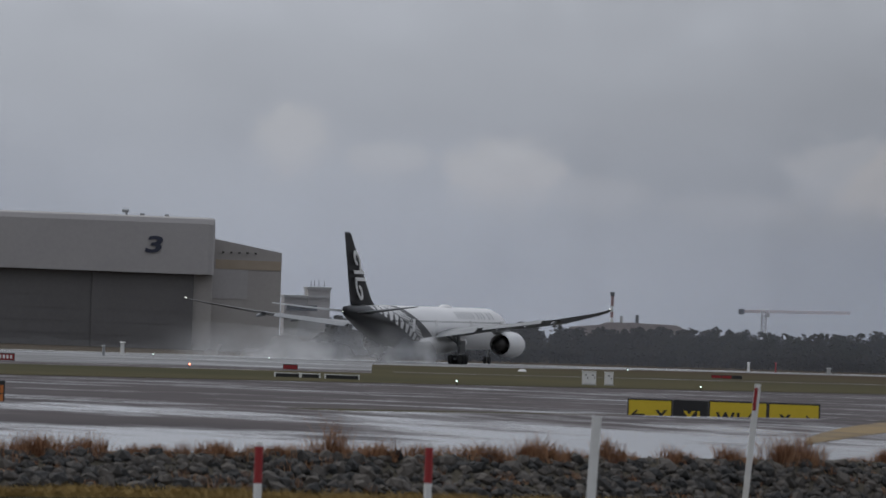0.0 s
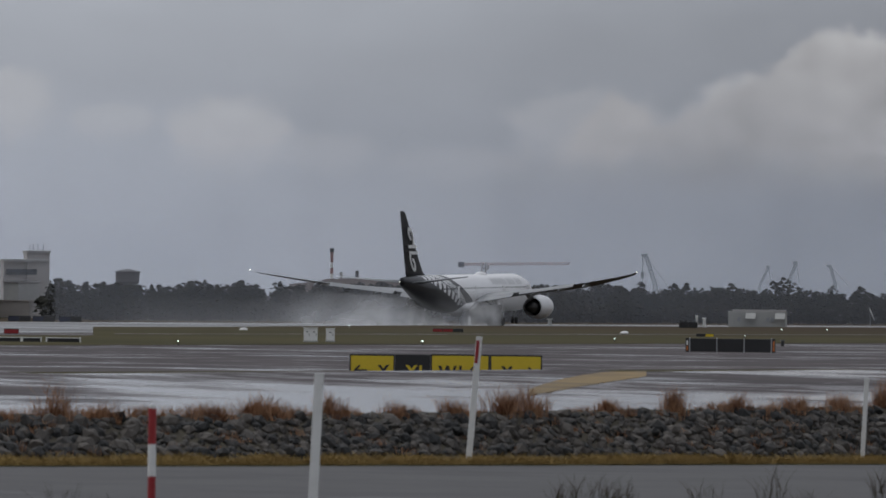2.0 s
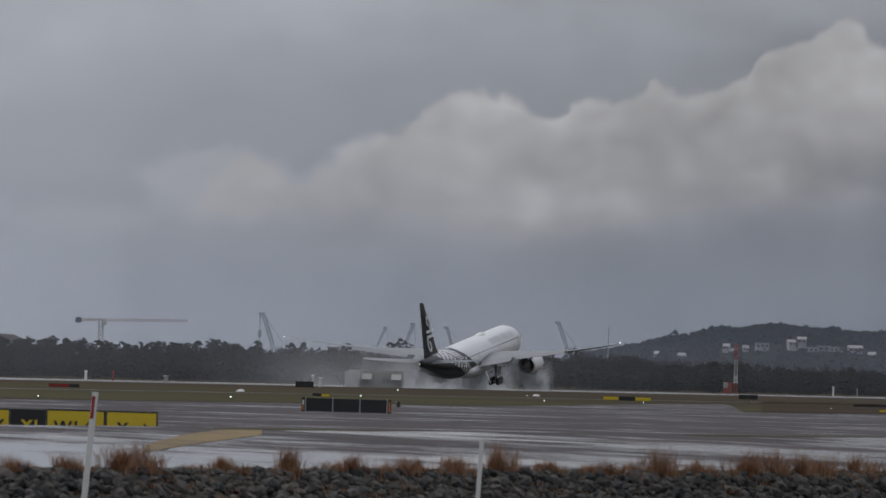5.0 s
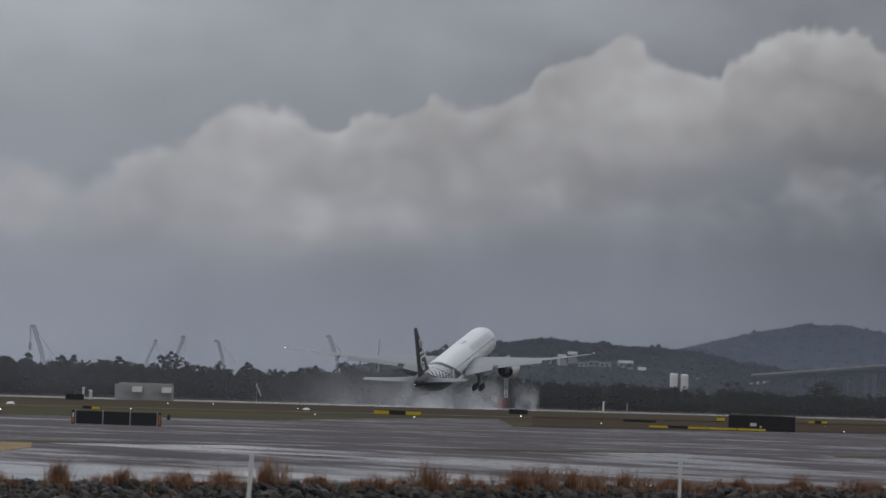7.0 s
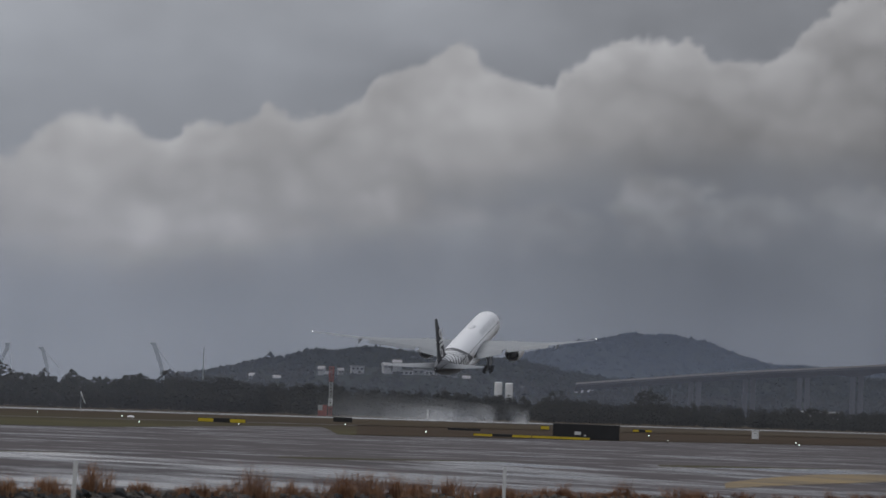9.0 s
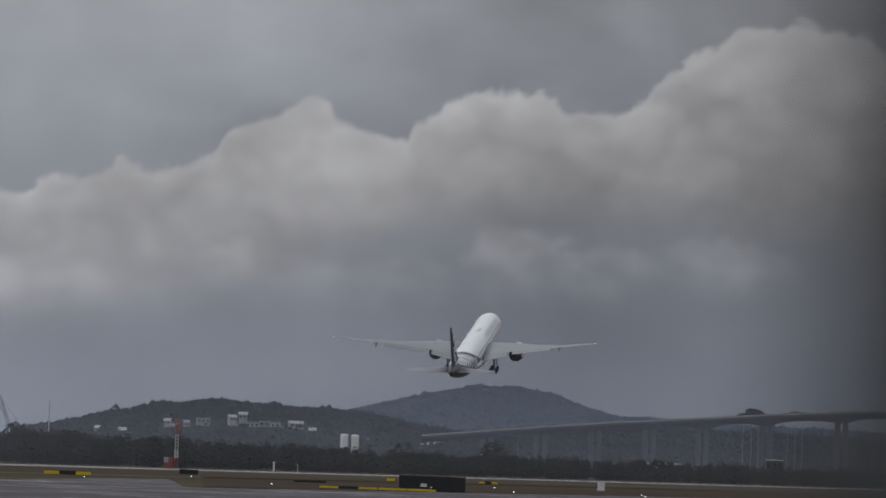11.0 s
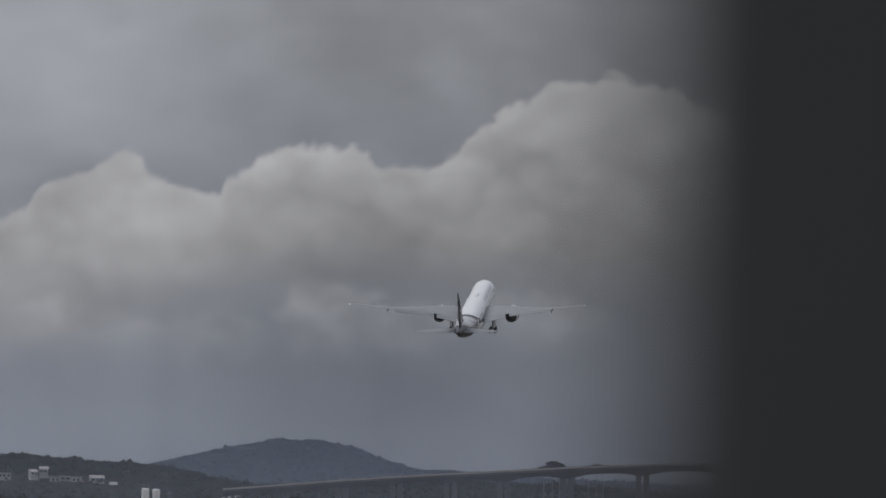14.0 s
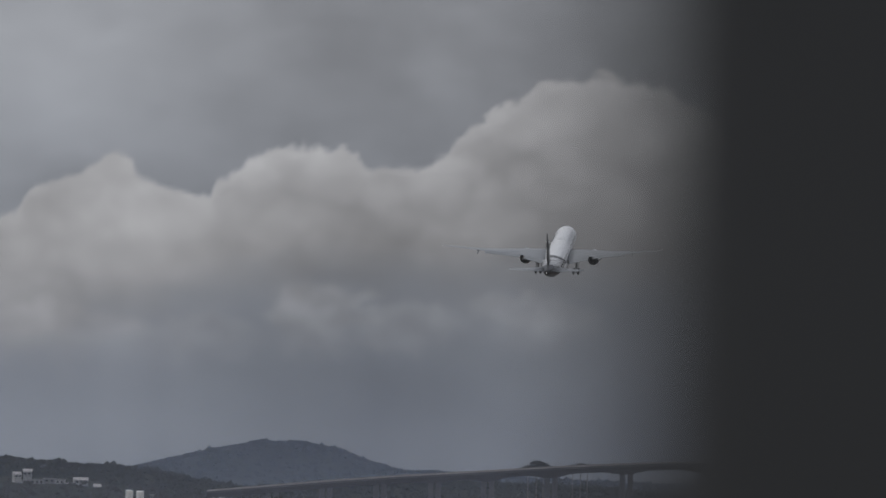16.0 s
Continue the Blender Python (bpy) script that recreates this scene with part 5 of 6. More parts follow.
# ---- buildings ----
def flat_building(b, d, w, dp, h, label, wall="concrete", storeys=1, bays=4, turn=0.0, name="building", roof="roof", z=0.0):
    bd = empty(name, facing(b, d, z, turn), label, "building")
    bm = bmesh.new()
    box(bm, (0, dp / 2, h / 2), (w, dp, h), bev=.03)
    part("wall", bm, wall, bd)
    bm = bmesh.new()
    box(bm, (0, dp / 2, h + .15), (w + .5, dp + .5, .3), bev=.04)
    part("roof", bm, roof, bd)
    for st in range(storeys):
        for k in range(bays):
            bm = bmesh.new()
            box(bm, (-w / 2 + (k + .5) * w / bays, -.02, (st + .58) * h / storeys), (w / bays * .55, .12, h / storeys * .42), bev=.01)
            wi = part("window", bm, "glass", bd)
            bm = bmesh.new()
            box(bm, (-w / 2 + (k + .5) * w / bays, -.06, (st + .36) * h / storeys - .05), (w / bays * .62, .2, .12))
            part("sill", bm, wall, wi)
    return bd


def field_building():
    d = 1524.0
    bd = empty("field_building", facing(1056, d, 0, -3), "low beige flat-roofed service building with awnings", "building")
    bm = bmesh.new()
    box(bm, (0, 3, 1.4), (10.3, 6, 2.8), bev=.05)
    part("wall", bm, "concrete", bd)
    bm = bmesh.new()
    box(bm, (.3, 3, 2.95), (9.4, 5.4, .3), bev=.04)
    part("roof", bm, "roof", bd)
    for x in (-1.1, 4.2):
        bm = bmesh.new()
        loft(bm, [[(x - .9, -.02, 2.5), (x + .9, -.02, 2.5), (x + .9, -.02, 2.38), (x - .9, -.02, 2.38)], [(x - .9, -1.3, 1.5), (x + .9, -1.3, 1.5), (x + .9, -1.3, 1.38), (x - .9, -1.3, 1.38)]])
        part("awning", bm, "concrete", bd, "pale sloping awning")
    for x in (2.0, 2.8, -3.2):
        bm = bmesh.new()
        box(bm, (x, -.04, 1.3), (.6, .12, .8), bev=.02)
        part("vent", bm, "steel", bd)


field_building()


def terminal_block():
    d = 1720.0
    bd = empty("office_block", facing(-235, d, 0, 4), "grey stepped office block with rooftop aerials", "building")
    for x, w, h in ((-.4, 8.8, 11.4), (2.2, 4.6, 13.2)):
        bm = bmesh.new()
        box(bm, (x, 5 + (.4 if w > 5 else 0), h / 2), (w, 10, h), bev=.05)
        part("wall", bm, "hangar_side", bd)
        bm = bmesh.new()
        box(bm, (x, 5, h - .1), (w + .4, 10.9, .5), bev=.05)
        part("parapet", bm, "concrete", bd)
    for z in (9.0, 6.6):
        bm = bmesh.new()
        box(bm, (-1.2, .2, z), (6.2, .5, 1.1), bev=.03)
        part("window_band", bm, "glass", bd, "dark ribbon window")
    for x in (.7, 1.4, 2.3, 3.4):
        bm = bmesh.new()
        cyl(bm, (x, 3, 13.2), (x, 3, 14.8 - .3 * (x % 1)), .1, .06, 6)
        part("aerial", bm, "darksteel", bd)
    flat_building(-245, 1640, 6.9, 5, 6.6, "plain pale block beside the hangar", "concrete", 0, 0)
    flat_building(-266, 1560, 18.2, 6, 3.0, "long low beige concrete wall before the hangar", "beige", 0, 0, roof="beige")


terminal_block()


def water_tank():
    t = empty("water_tank", facing(-58, 2150), "grey water tower with a broad round tank", "tank")
    bm = bmesh.new()
    cyl(bm, (0, 0, 0), (0, 0, 7.5), 2.2, 2.2, 20)
    part("shaft", bm, "bridge", t)
    rr = [(7.4, 2.3), (8.2, 3.0), (10.6, 3.05), (10.9, 2.9), (11.1, .5)]
    part("tank_body", loft(bmesh.new(), [[(r * math.cos(a), r * math.sin(a), z) for a in [2 * math.pi * k / 24 for k in range(24)]] for z, r in rr]), "bridge", t, "dark grey round tank")
    part("tank_roof", loft(bmesh.new(), [[(r * math.cos(a), r * math.sin(a), z) for a in [2 * math.pi * k / 24 for k in range(24)]] for z, r in ((10.55, 3.5), (10.75, 3.5), (11.5, .3))]), "darksteel", t, "dark shallow cone roof")


water_tank()


def power_plant():
    d = 2650.0
    k = d / RAD
    pl = empty("factory", facing(340, d), "long pinkish factory hall with a striped chimney", "factory")
    prof = [(-112, 0), (-112, 33), (-60, 38), (-46, 43), (0, 44), (78, 42), (92, 36), (104, 34), (104, 0)]
    ring0 = [(x * k, 0, max(0, z * k + (3.4 if z else 0))) for x, z in prof]
    ring1 = [(x, 30, z) for x, _, z in ring0]
    part("hall", loft(bmesh.new(), [ring0, ring1]), "brick", pl)
    for x, z0, z1, r, c in ((-37, 0, 52, .52, "plastic"), (-37, 52, 62, .5, "fadedred"), (-37, 62, 72, .5, "plastic"), (-37, 72, 90, .5, "fadedred"), (-37, 90, 97, .75, "darksteel"), (-20, 40, 55, .5, "concrete"), (8, 40, 58, .55, "darksteel")):
        bm = bmesh.new()
        cyl(bm, (x * k, 3, z0 * k + 3.4 * (z0 > 0)), (x * k, 3, z1 * k + 3.4), r, seg=10)
        part("chimney", bm, c, pl)


M["fadedred"] = mat("weathered_red_paint", (0.20, 0.09, 0.08), (0.28, 0.14, 0.12), 0.7, 0.5)
power_plant()


# ---- cranes ----
def lattice(bm, a, b, w, n, r):
    """A square lattice beam from a to b."""
    a, b = Vector(a), Vector(b)
    d = (b - a).normalized()
    s = d.cross(Vector((0, 1, 0))).normalized() * w / 2
    t = Vector((0, 1, 0)) * w / 2
    c = [s + t, s - t, -s - t, -s + t]
    for q in c:
        cyl(bm, a + q, b + q, r, seg=5)
    for i in range(n):
        p, q = a + (b - a) * i / n, a + (b - a) * (i + 1) / n
        for j in range(4):
            cyl(bm, p + c[j], q + c[(j + 1) % 4], r * .8, seg=4)


def tower_crane():
    d = 3400.0
    k = d / RAD
    cr = empty("tower_crane", facing(572, d), "pale tower crane with a long lattice jib", "crane")
    zt = 3.4 + 72 * k
    bm = bmesh.new()
    lattice(bm, (0, 0, 0), (0, 0, zt + .8), 1.9, 12, .25)
    part("mast", bm, "cable", cr)
    bm = bmesh.new()
    lattice(bm, (-.5, 0, zt), (152 * k, 0, zt + .6), .85, 26, .11)
    part("jib", bm, "jib", cr, "pale red lattice jib")
    bm = bmesh.new()
    lattice(bm, (0, 0, zt), (-42 * k, 0, zt - .2), .85, 7, .15)
    part("counter_jib", bm, "jib", cr)
    bm = bmesh.new()
    box(bm, (-40 * k, 0, zt - .3), (2.4, 1.5, 2.2), bev=.1)
    part("counterweight", bm, "darksteel", cr)
    bm = bmesh.new()
    box(bm, (1.4, 0, zt - 1.3), (1.8, 1.6, 1.7), bev=.1)
    part("cab", bm, "cable", cr)


def harbour_crane(b, foot, top, zf, zt, w, label, hang=False):
    d = 3420.0
    k = d / RAD
    w *= 0.62
    cr = empty("harbour_crane", facing(b, d), label, "crane", "harbour cranes behind the trees")
    bm = bmesh.new()
    lattice(bm, (foot * k, 0, 0), (foot * k, 0, zf * k + 3.4), w * 1.2, 6, w * .13)
    part("tower", bm, "crane", cr)
    bm = bmesh.new()
    lattice(bm, (foot * k, 0, zf * k + 3.4), (top * k, 0, zt * k + 3.4), w, 9, w * .14)
    part("boom", bm, "crane", cr)
    bm = bmesh.new()
    box(bm, (top * k - .6, 0, zt * k + 3.2), (w * 1.6, w, w * .8), bev=.1)
    part("boom_head", bm, "crane", cr)
    bm = bmesh.new()
    cyl(bm, (top * k, 0, zt * k + 3.4), ((foot + 22) * k, 0, (zf - 2) * k + 3.4), .1, seg=5)
    part("stay", bm, "crane", cr)
    if hang:
        bm = bmesh.new()
        cyl(bm, ((top - 5) * k, 0, zt * k + 3.2), ((top - 5) * k, 0, (zf - 3) * k + 3.4), .22, seg=5)
        box(bm, ((top - 5) * k, 0, (zf + 18) * k + 3.4), (1.3, 1, 2.6), bev=.1)
        part("hook_block", bm, "crane", cr)


M["jib"] = mat("faded_red_crane_paint", (0.46, 0.33, 0.31), (0.54, 0.42, 0.39), 0.6, 0.3)
M["crane"] = mat("blue_grey_crane_paint", (0.32, 0.36, 0.37), (0.40, 0.44, 0.45), 0.6, 0.3)
tower_crane()
harbour_crane(866, 10, -8, 38, 92, 2.2, "blue-grey harbour crane with a steep boom and hanging block", True)
harbour_crane(1066, -6, 10, 38, 74, 1.3, "slender harbour crane with a raised boom")
harbour_crane(1115, -6, 10, 40, 82, 1.8, "harbour crane with a raised lattice boom")
harbour_crane(1188, 6, -4, 44, 77, 1.6, "small harbour crane with a steep boom")
harbour_crane(1390, 8, -9, 44, 92, 1.9, "slender harbour crane with a raised boom")
bm = bmesh.new()
cyl(bm, (0, 0, 0), (0, 0, 22.0), .3, .14, 8)
cyl(bm, (-.6, 0, 20.5), (.6, 0, 20.5), .08, seg=6)
tagged(part("mast_pole", bm, "crane", m=facing(1470, 3200)), "thin grey mast behind the trees", "mast")


# ---- silos, town, bridge ----
def silo(b, h):
    s = empty("silo", facing(b, 3290), "white cylindrical silo above the trees", "silo", "pair of white silos")
    bm = bmesh.new()
    cyl(bm, (0, 0, 0), (0, 0, h), 1.5, 1.5, 24)
    part("shell", bm, "white", s)
    bm = bmesh.new()
    cyl(bm, (0, 0, h), (0, 0, h + .35), 1.55, 1.0, 24)
    part("lid", bm, "white", s)
    bm = bmesh.new()
    box(bm, (1.5, -.3, h / 2), (.18, .3, h), bev=.02)
    part("ladder", bm, "steel", s)


silo(1993, 13.2)
silo(2012, 13.0)


def house(rng, b, d, z, w, h, wall, flat=False):
    hs = empty("house", facing(b, d, z, rng.uniform(-18, 18)), rng.choice(("pale house among trees on the hillside", "white house with a grey roof on the hillside")), "house", "houses on the hillside")
    dp = rng.uniform(3, 5)
    bm = bmesh.new()
    box(bm, (0, dp / 2, h / 2 - 2), (w, dp, h + 4))
    part("wall", bm, wall, hs)
    if flat:
        bm = bmesh.new()
        box(bm, (0, dp / 2, h + .15), (w + .5, dp + .5, .35), bev=.04)
    else:
        bm = loft(bmesh.new(), [[(x, -.3, h), (x, dp + .3, h), (x, dp / 2, h + 1.2)] for x in (-w / 2 - .3, w / 2 + .3)])
    part("roof", bm, "roof", hs)
    n = max(2, int(w / 1.8))
    for k in range(n):
        bm = bmesh.new()
        box(bm, (-w / 2 + (k + .5) * w / n, -.03, h * .55), (w / n * .5, .1, h * .38))
        part("window", bm, "glass", hs)


def town():
    rng = random.Random(21)
    spots = [(1747, 84, 6.5, 2.6, True), (1790, 86, 3.6, 2.0, False), (1815, 88, 4.2, 2.4, False), (1822, 76, 9.0, 2.6, True), (1845, 82, 5.5, 2.2, True), (1868, 80, 6.5, 3.0, True), (1905, 76, 7.0, 2.2, False),
             (1690, 66, 4.0, 2.2, False), (1678, 78, 3.0, 1.8, False), (1838, 60, 8.0, 3.0, True), (1780, 62, 3.2, 1.8, False), (1735, 58, 4.0, 1.8, False), (1880, 66, 3.4, 1.9, False), (1930, 68, 3.6, 1.8, False),
             (1955, 62, 3.4, 1.8, False), (1710, 72, 2.6, 1.6, False), (1560, 62, 2.8, 1.7, False), (1600, 58, 3.2, 1.7, False), (2130, 54, 4.0, 2.0, False), (2140, 46, 3.6, 1.8, True), (2160, 50, 3.0, 1.7, False), (2040, 50, 2.8, 1.6, False),
             (1770, 70, 7.0, 2.0, True), (1800, 72, 5.0, 2.2, False), (1855, 70, 4.5, 2.0, False), (1715, 60, 5.0, 2.0, True), (1895, 58, 4.0, 1.8, False), (1812, 62, 6.0, 1.8, True)]
    for b, e, w, h, flat in spots:
        d = 3674.0
        house(rng, b + rng.uniform(-6, 6), d, (e - rng.uniform(12, 20)) / RAD * d + 3.4 - h, w * .85, h * .8, "house", flat)


def town_rise(p):
    return 42 + 24 * smoothstep(1500, 1800, p) * smoothstep(2120, 1860, p) - 10 * smoothstep(2100, 2300, p)


def town_slope():
    """The gentle rise before the foothill, on which the houses stand."""
    bm = bmesh.new()
    rings = []
    for i in range(111):
        p = 1400 + i * 20
        e = town_rise(p)
        t = e / RAD * 3700 + 3.4
        rings.append([place(p, 3520, -1), place(p, 3600, t * .45 * (1 + .2 * fbm(p / 40, 1, 1))), place(p, 3700, t * .97 * (1 + .1 * fbm(p / 30, 2, 1))), place(p, 3800, t * .9), place(p, 3900, 0)])
    loft(bm, rings, close=False, cap=False)
    tagged(part("town_slope", bm, "hill"), "wooded rise on which houses stand", "hill", kind="structure")
    rng = random.Random(8)
    verts, faces = [], []
    for _ in range(2600):
        p = rng.uniform(1400, 3500)
        e = town_rise(p)
        u = rng.random()
        d = 3560 + 150 * u
        z = (e / RAD * 3700 + 3.4) * (.35 + .6 * u) - 2.0
        if 1640 < p < 2000 and rng.random() < .6:
            continue
        tall = 1.8 if (2085 < p < 2110 or 2190 < p < 2225) and u > .6 else 1.0
        c = place(p, d)
        s = rng.uniform(1.2, 2.4)
        for q in range(5):
            k0 = len(verts)
            cx, cy, cz = c.x + rng.uniform(-s, s), c.y + rng.uniform(-s, s), z + s * rng.uniform(.3, 1.9) * tall
            r = s * rng.uniform(.4, .75)
            for j in range(5):
                a = j * 1.2566 + rng.random()
                verts.append((cx + r * math.cos(a), cy + r * math.sin(a), cz + r * rng.uniform(-.4, .3)))
            verts.append((cx, cy, cz + r))
            faces += [(k0 + j, k0 + (j + 1) % 5, k0 + 5) for j in range(5)]
    me = bpy.data.meshes.new("town_trees")
    me.from_pydata(verts, [], faces)
    me.materials.append(M["leaf"])
    tagged(new("town_trees", me), "dark garden trees between the houses", "woods", kind="stuff")


town_slope()
town()


def bridge():
    d = 3480.0
    k = d / RAD
    br = empty("bridge", facing(2500, d), "long grey concrete viaduct climbing past the hill", "bridge")

    def deck(p):
        pts = [(2128, 47), (2240, 59), (2340, 70), (2464, 82), (2600, 93), (2750, 106), (2913, 117), (3300, 134)]
        for (a, ya), (b, yb) in zip(pts, pts[1:]):
            if p <= b:
                return (ya + (yb - ya) * (p - a) / (b - a)) * k + 3.4
        return 134 * k + 3.4
    piers = [2245, 2340, 2436, 2532, 2626, 2738, 2871, 3010, 3160]
    rings = []
    for i in range(95):
        p = 2130 + i * 12
        z = deck(p)
        near = min(abs(p - q) for q in piers)
        haunch = 2.6 + 1.5 * smoothstep(45, 0, near) * smoothstep(2400, 2650, p)
        x = (p - 2500) * k
        rings.append([(x, -3, z), (x, -3, z - .8), (x, -1.6, z - haunch), (x, 1.6, z - haunch), (x, 3, z - .8), (x, 3, z)])
    part("deck", loft(bmesh.new(), rings), "bridge", br)
    for s in (-1, 1):
        rings = []
        for i in range(95):
            p = 2130 + i * 12
            x, z = (p - 2500) * k, deck(p)
            rings.append([(x, s * 3, z), (x, s * 3, z + .75), (x, s * 2.8, z + .75), (x, s * 2.8, z)])
        part("parapet", loft(bmesh.new(), rings), "beige", br, "brownish concrete parapet")
    for p in piers:
        for q in (-7, 7):
            bm = bmesh.new()
            x = (p + q - 2500) * k
            box(bm, (x, 0, (deck(p) - 2) / 2), (2.2, 2.6, deck(p) - 2), bev=.1)
            part("pier", bm, "bridge", br)
    bm = bmesh.new()
    cyl(bm, ((2300 - 2500) * k, -4, 0), ((2300 - 2500) * k, -4, 84 * k + 3.4), .14, .08, 6)
    part("lamp_pole", bm, "bridge", br)
    return deck


DECK = bridge()


def tree(b, d, z0, h, label):
    rng = random.Random(int(b))
    t = empty("tree", facing(b, d, z0), label, "tree", "trees behind the bridge")
    bm = bmesh.new()
    cyl(bm, (0, 0, -z0), (0, 0, h * .6), .4, .12, 7)
    for a in range(4):
        cyl(bm, (0, 0, h * (.35 + .06 * a)), (1.5 * math.cos(a * 1.7), 1.2 * math.sin(a * 1.7), h * .72), .1, .05, 5)
    part("trunk", bm, "bark", t)
    verts, faces = [], []
    for _ in range(150):
        a, u = rng.uniform(0, 6.283), rng.random()
        r = h * .62 * math.sqrt(rng.random()) * math.sin(math.pi * (.2 + .75 * u)) ** .5
        c = (r * math.cos(a), r * math.sin(a), h * (.4 + .55 * u))
        s = h * rng.uniform(.07, .13)
        k0 = len(verts)
        for q in range(5):
            an = q * 1.2566 + rng.random()
            verts.append((c[0] + s * math.cos(an), c[1] + s * math.sin(an), c[2] + s * rng.uniform(-.4, .3)))
        verts.append((c[0], c[1], c[2] + s * .8))
        faces += [(k0 + q, k0 + (q + 1) % 5, k0 + 5) for q in range(5)]
    me = bpy.data.meshes.new("crown")
    me.from_pydata(verts, [], faces)
    me.materials.append(M["leaf"])
    cr = new("crown", me)
    cr.parent = t


for b, h in ((2697, 5.0), (2712, 6.6), (2724, 5.6), (2776, 4.2), (2790, 4.8), (2802, 4.0)):
    tree(b, 3560.0, DECK(b) - 2.6, h, "round dark tree standing behind the viaduct")
flat_building(2755, 3150, 6.0, 5, 9.0, "dark block with a pale roof under the viaduct", "darksteel", 2, 3, name="warehouse", roof="white")
flat_building(2560, 3250, 16.0, 6, 6.4, "long low shed with a white roof under the viaduct", "concrete", 1, 6, name="warehouse", roof="white")


# ---- painted taxiway patch ----
def painted_patch(p0, p1, d_near, d_far, wide):
    """A worn yellow wedge painted on the taxiway."""
    bm = bmesh.new()
    rings = []
    for k in range(25):
        u = k / 24
        p = p0 + (p1 - p0) * u
        d0 = d_near + (d_far - d_near) * u + .8 * fbm(k * .7, p0, 2.0)
        d1 = d0 + wide * (1 + math.sin(math.pi * u)) + 1.5 * fbm(k * .9, p0, 5.0)
        ring_ = []
        for d in (d0, (d0 + d1) / 2, d1):
            q = place(p, d)
            ring_.append((q.x, q.y, height(NX * q.x + NY * q.y) + .012))
        rings.append(ring_)
    loft(bm, rings, close=False, cap=False)
    for f in bm.faces:
        if f.normal.z < 0:
            f.normal_flip()
    tagged(part("taxiway_marking", bm, "ochre_paint"), "worn ochre-yellow taxiway marking on wet asphalt", "marking", kind="structure")


M["ochre_paint"] = mat("worn_yellow_marking", (0.055, 0.044, 0.032), (0.27, 0.18, 0.062), 0.6, 0.16, fine=7, spec=0.2)
painted_patch(655, 862, 234, 272, 10)
painted_patch(2400, 2760, 300, 352, 14)


# ---- spray thrown up by the wheels and engines ----
def mist_mat(name, alpha, scale):
    """Fine water mist: scattering that thins out towards the ends and the top of its sheet."""
    m, n, l, bs = node_mat(name)
    tc = n.new("ShaderNodeTexCoord")
    sep = n.new("ShaderNodeSeparateXYZ")
    l.new(tc.outputs["Generated"], sep.inputs[0])
    nz = noise_node(n, l, tc.outputs["Object"], scale, 3.0, 0.45, (0.3, 0.5, 1))

    def span(out, a, b, lo, hi):
        r = n.new("ShaderNodeMapRange")
        r.interpolation_type = "SMOOTHSTEP"
        l.new(out, r.inputs["Value"])
        r.inputs["From Min"].default_value, r.inputs["From Max"].default_value = a, b
        r.inputs["To Min"].default_value, r.inputs["To Max"].default_value = lo, hi
        return r.outputs[0]

    def times(a, b):
        k = n.new("ShaderNodeMath")
        k.operation = "MULTIPLY"
        l.new(a, k.inputs[0])
        if isinstance(b, float):
            k.inputs[1].default_value = b
        else:
            l.new(b, k.inputs[1])
        return k.outputs[0]

    fac = times(times(span(sep.outputs["X"], 0.0, 0.75, 0.0, 1.0), span(sep.outputs["X"], 0.82, 1.0, 1.0, 0.0)), span(sep.outputs["Z"], 0.0, 1.0, 1.0, 0.0))
    fac = times(times(fac, span(nz, 0.25, 0.75, 0.25, 1.0)), alpha)
    tr, df, tl, mx, mx2 = (n.new("ShaderNode" + s) for s in ("BsdfTransparent", "BsdfDiffuse", "BsdfTranslucent", "MixShader", "MixShader"))
    df.inputs["Color"].default_value = tl.inputs["Color"].default_value = (0.86, 0.88, 0.91, 1)
    l.new(df.outputs[0], mx.inputs[1])
    l.new(tl.outputs[0], mx.inputs[2])
    l.new(fac, mx2.inputs["Fac"])
    l.new(tr.outputs[0], mx2.inputs[1])
    l.new(mx.outputs[0], mx2.inputs[2])
    l.new(mx2.outputs[0], n["Material Output"].inputs["Surface"])
    return m


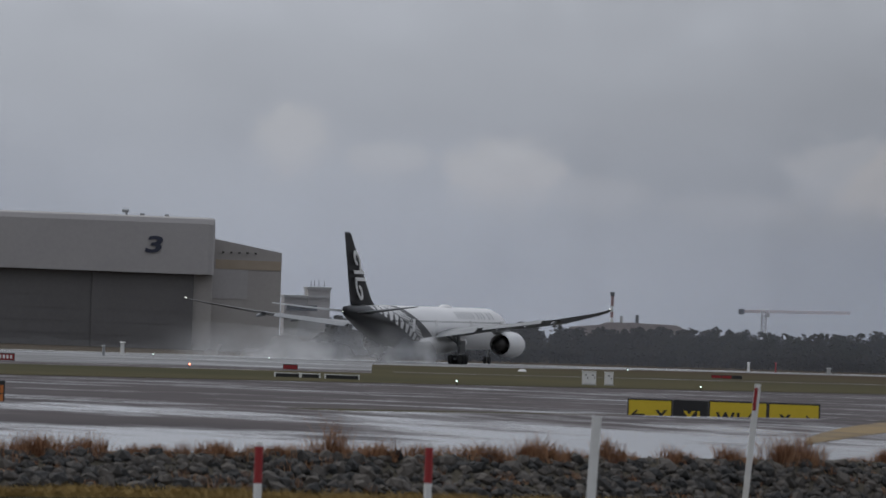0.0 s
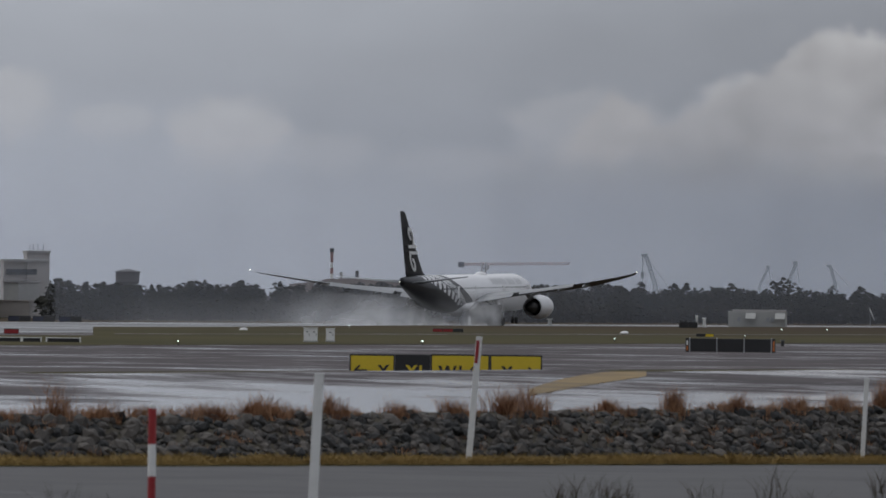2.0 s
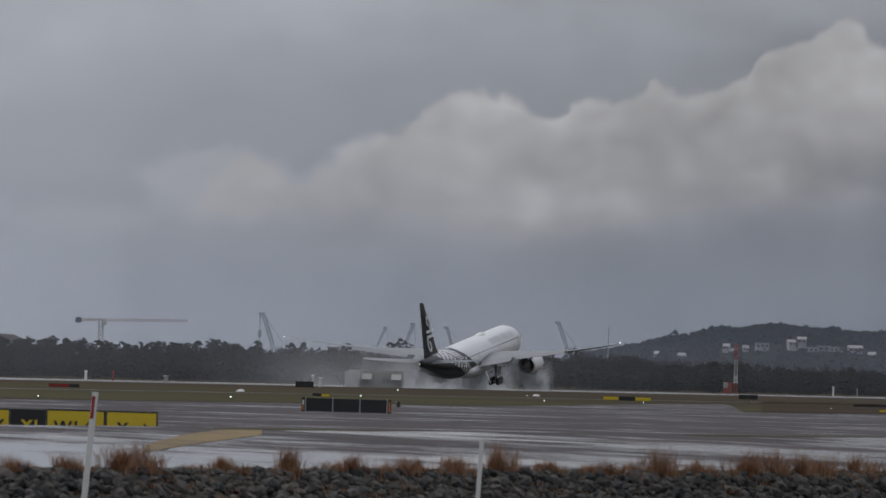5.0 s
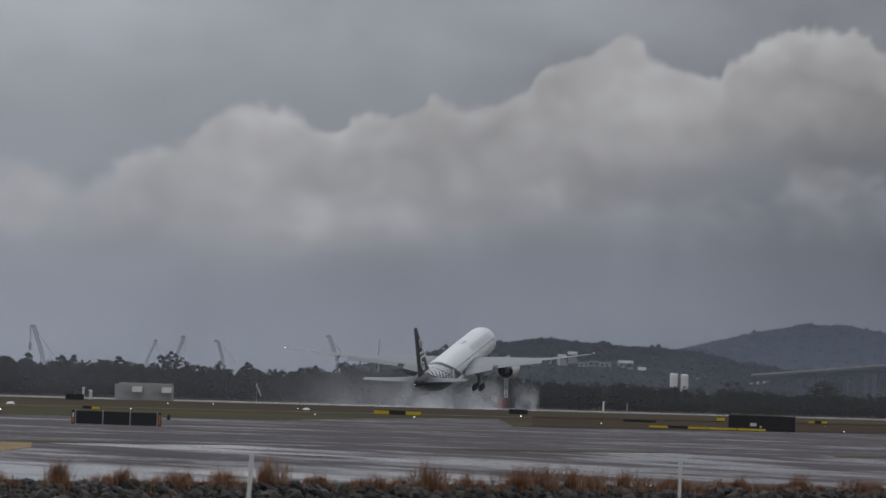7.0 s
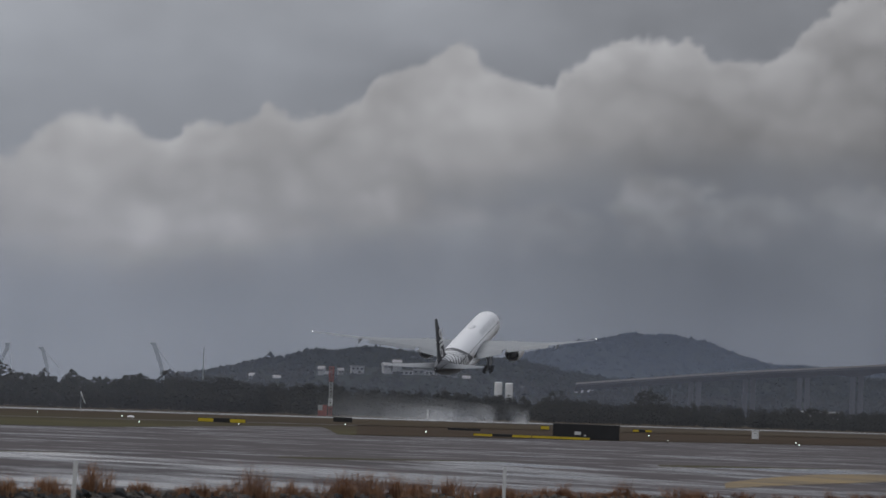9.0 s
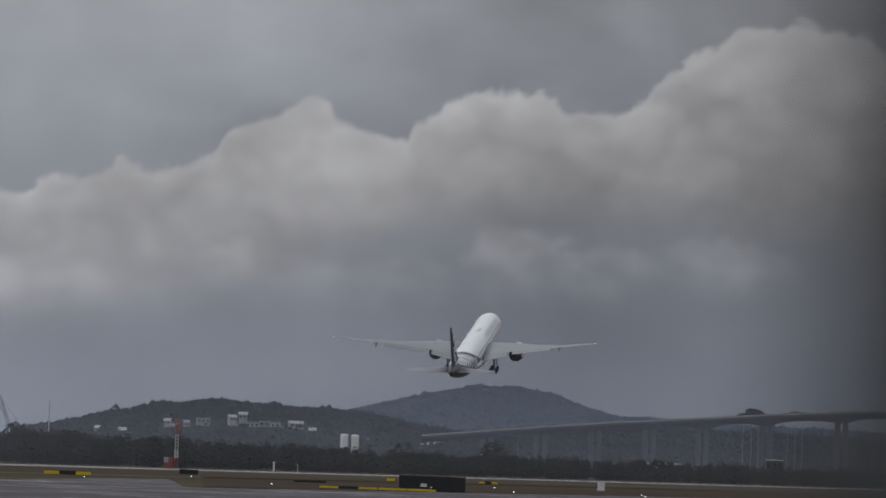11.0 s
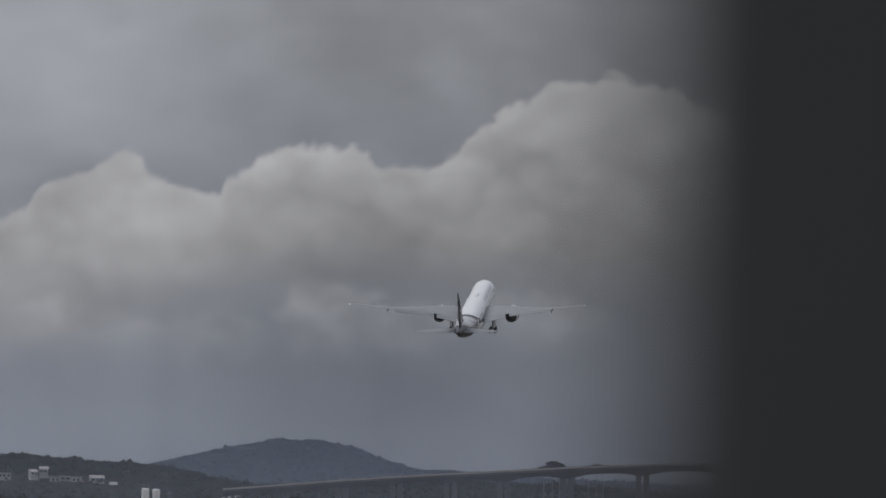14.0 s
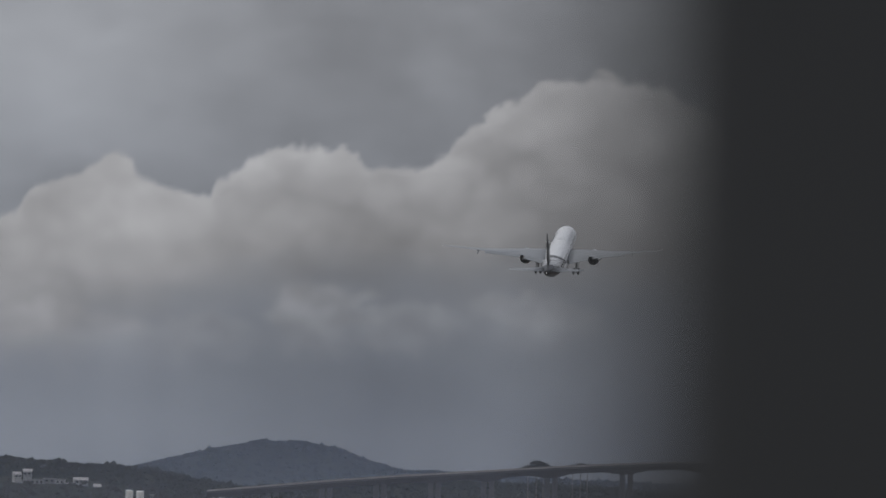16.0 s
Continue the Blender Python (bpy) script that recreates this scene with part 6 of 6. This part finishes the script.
def mist(length, width, tall, sheets, alpha, seed, label, scale=0.25):
    """A plume of mist: billowing layers one beside another, blown back from x = 0."""
    rng = random.Random(seed)
    bm = bmesh.new()
    for k in range(sheets):
        y0 = width * (k / max(1, sheets - 1) - .5)
        l0 = length * rng.uniform(.75, 1.0)
        h = tall * rng.uniform(.75, 1.0)
        rings = []
        for i in range(25):
            u = i / 24
            x = -l0 * (1 - u) + rng.uniform(-.3, .3)
            r = []
            for j in range(7):
                z = h * j / 6 * (1.0 - .25 * u + .15 * fbm(x / 7, k, seed))
                r.append((x - .25 * z, y0 * (1.3 - .5 * u) + 1.2 * fbm(x / 9, z / 4, k + seed), z))
            rings.append(r)
        loft(bm, rings, close=False, cap=False)
    return tagged(part("spray", bm, mist_mat("water_mist", alpha, scale), smooth=True), label, "spray", kind="stuff")


SPRAY_NEAR = mist(70, 20, 8.5, 3, 0.95, 3, "white water spray thrown up behind the wheels", 0.22)
SPRAY_MID = mist(130, 2, 9.5, 1, 0.7, 5, "grey water mist trailing the airliner", 0.12)
SPRAY_FAR = mist(240, 2, 10.0, 1, 0.58, 8, "thin grey mist hanging over the runway", 0.07)


def spray_pose(s, z):
    x = s * math.sin(TRACK) - 445.3 * math.cos(TRACK)
    y = s * math.cos(TRACK) + 445.3 * math.sin(TRACK)
    return pose(x, y, z, 0, 0, 90 - math.degrees(TRACK))


def motions():
    walk(AIRLINER, [(t, on_runway(s, z, hd, pi, bk)) for t, s, z, hd, pi, bk in FLIGHT])
    for wing, side in zip(WINGS, (1, -1)):
        walk(wing, [(0.0, bend(side, 0.0)), (1.5, bend(side, 0.4)), (3.0, bend(side, 0.9)), (5.5, bend(side, 2.1)), (7.0, bend(side, 3.1)), (8.5, bend(side, 3.8)), (11.0, bend(side, 4.0)), (16.0, bend(side, 2.9))])
    # the spray runs with the wheels, is blown ahead under the nose, and settles after the lift-off
    ahead = [(0.0, 1164, 0.0), (1.5, 1276, 0.0), (3.0, 1411, 0.0), (5.5, 1619, 0.0), (7.0, 1746, -0.4), (8.5, 1866, -1.3), (10.8, 1990, -8.0), (16.0, 2040, -14.0)]
    # the long mist builds up from low over the wet runway
    for ob, lag, sink, low in ((SPRAY_NEAR, -14.0, 1.0, 1.2), (SPRAY_MID, -12.0, 1.15, 3.5), (SPRAY_FAR, -30.0, 1.25, 7.0)):
        walk(ob, [(t, spray_pose(s + lag, z * sink - low * smoothstep(4.5, 0.5, t))) for t, s, z in ahead])
    walk(SKY, [(t, pose(0, 0, 3.4, 0, 0, -0.0267 * (t - 8.5))) for t in (0.0, 8.0, 16.0)])


motions()
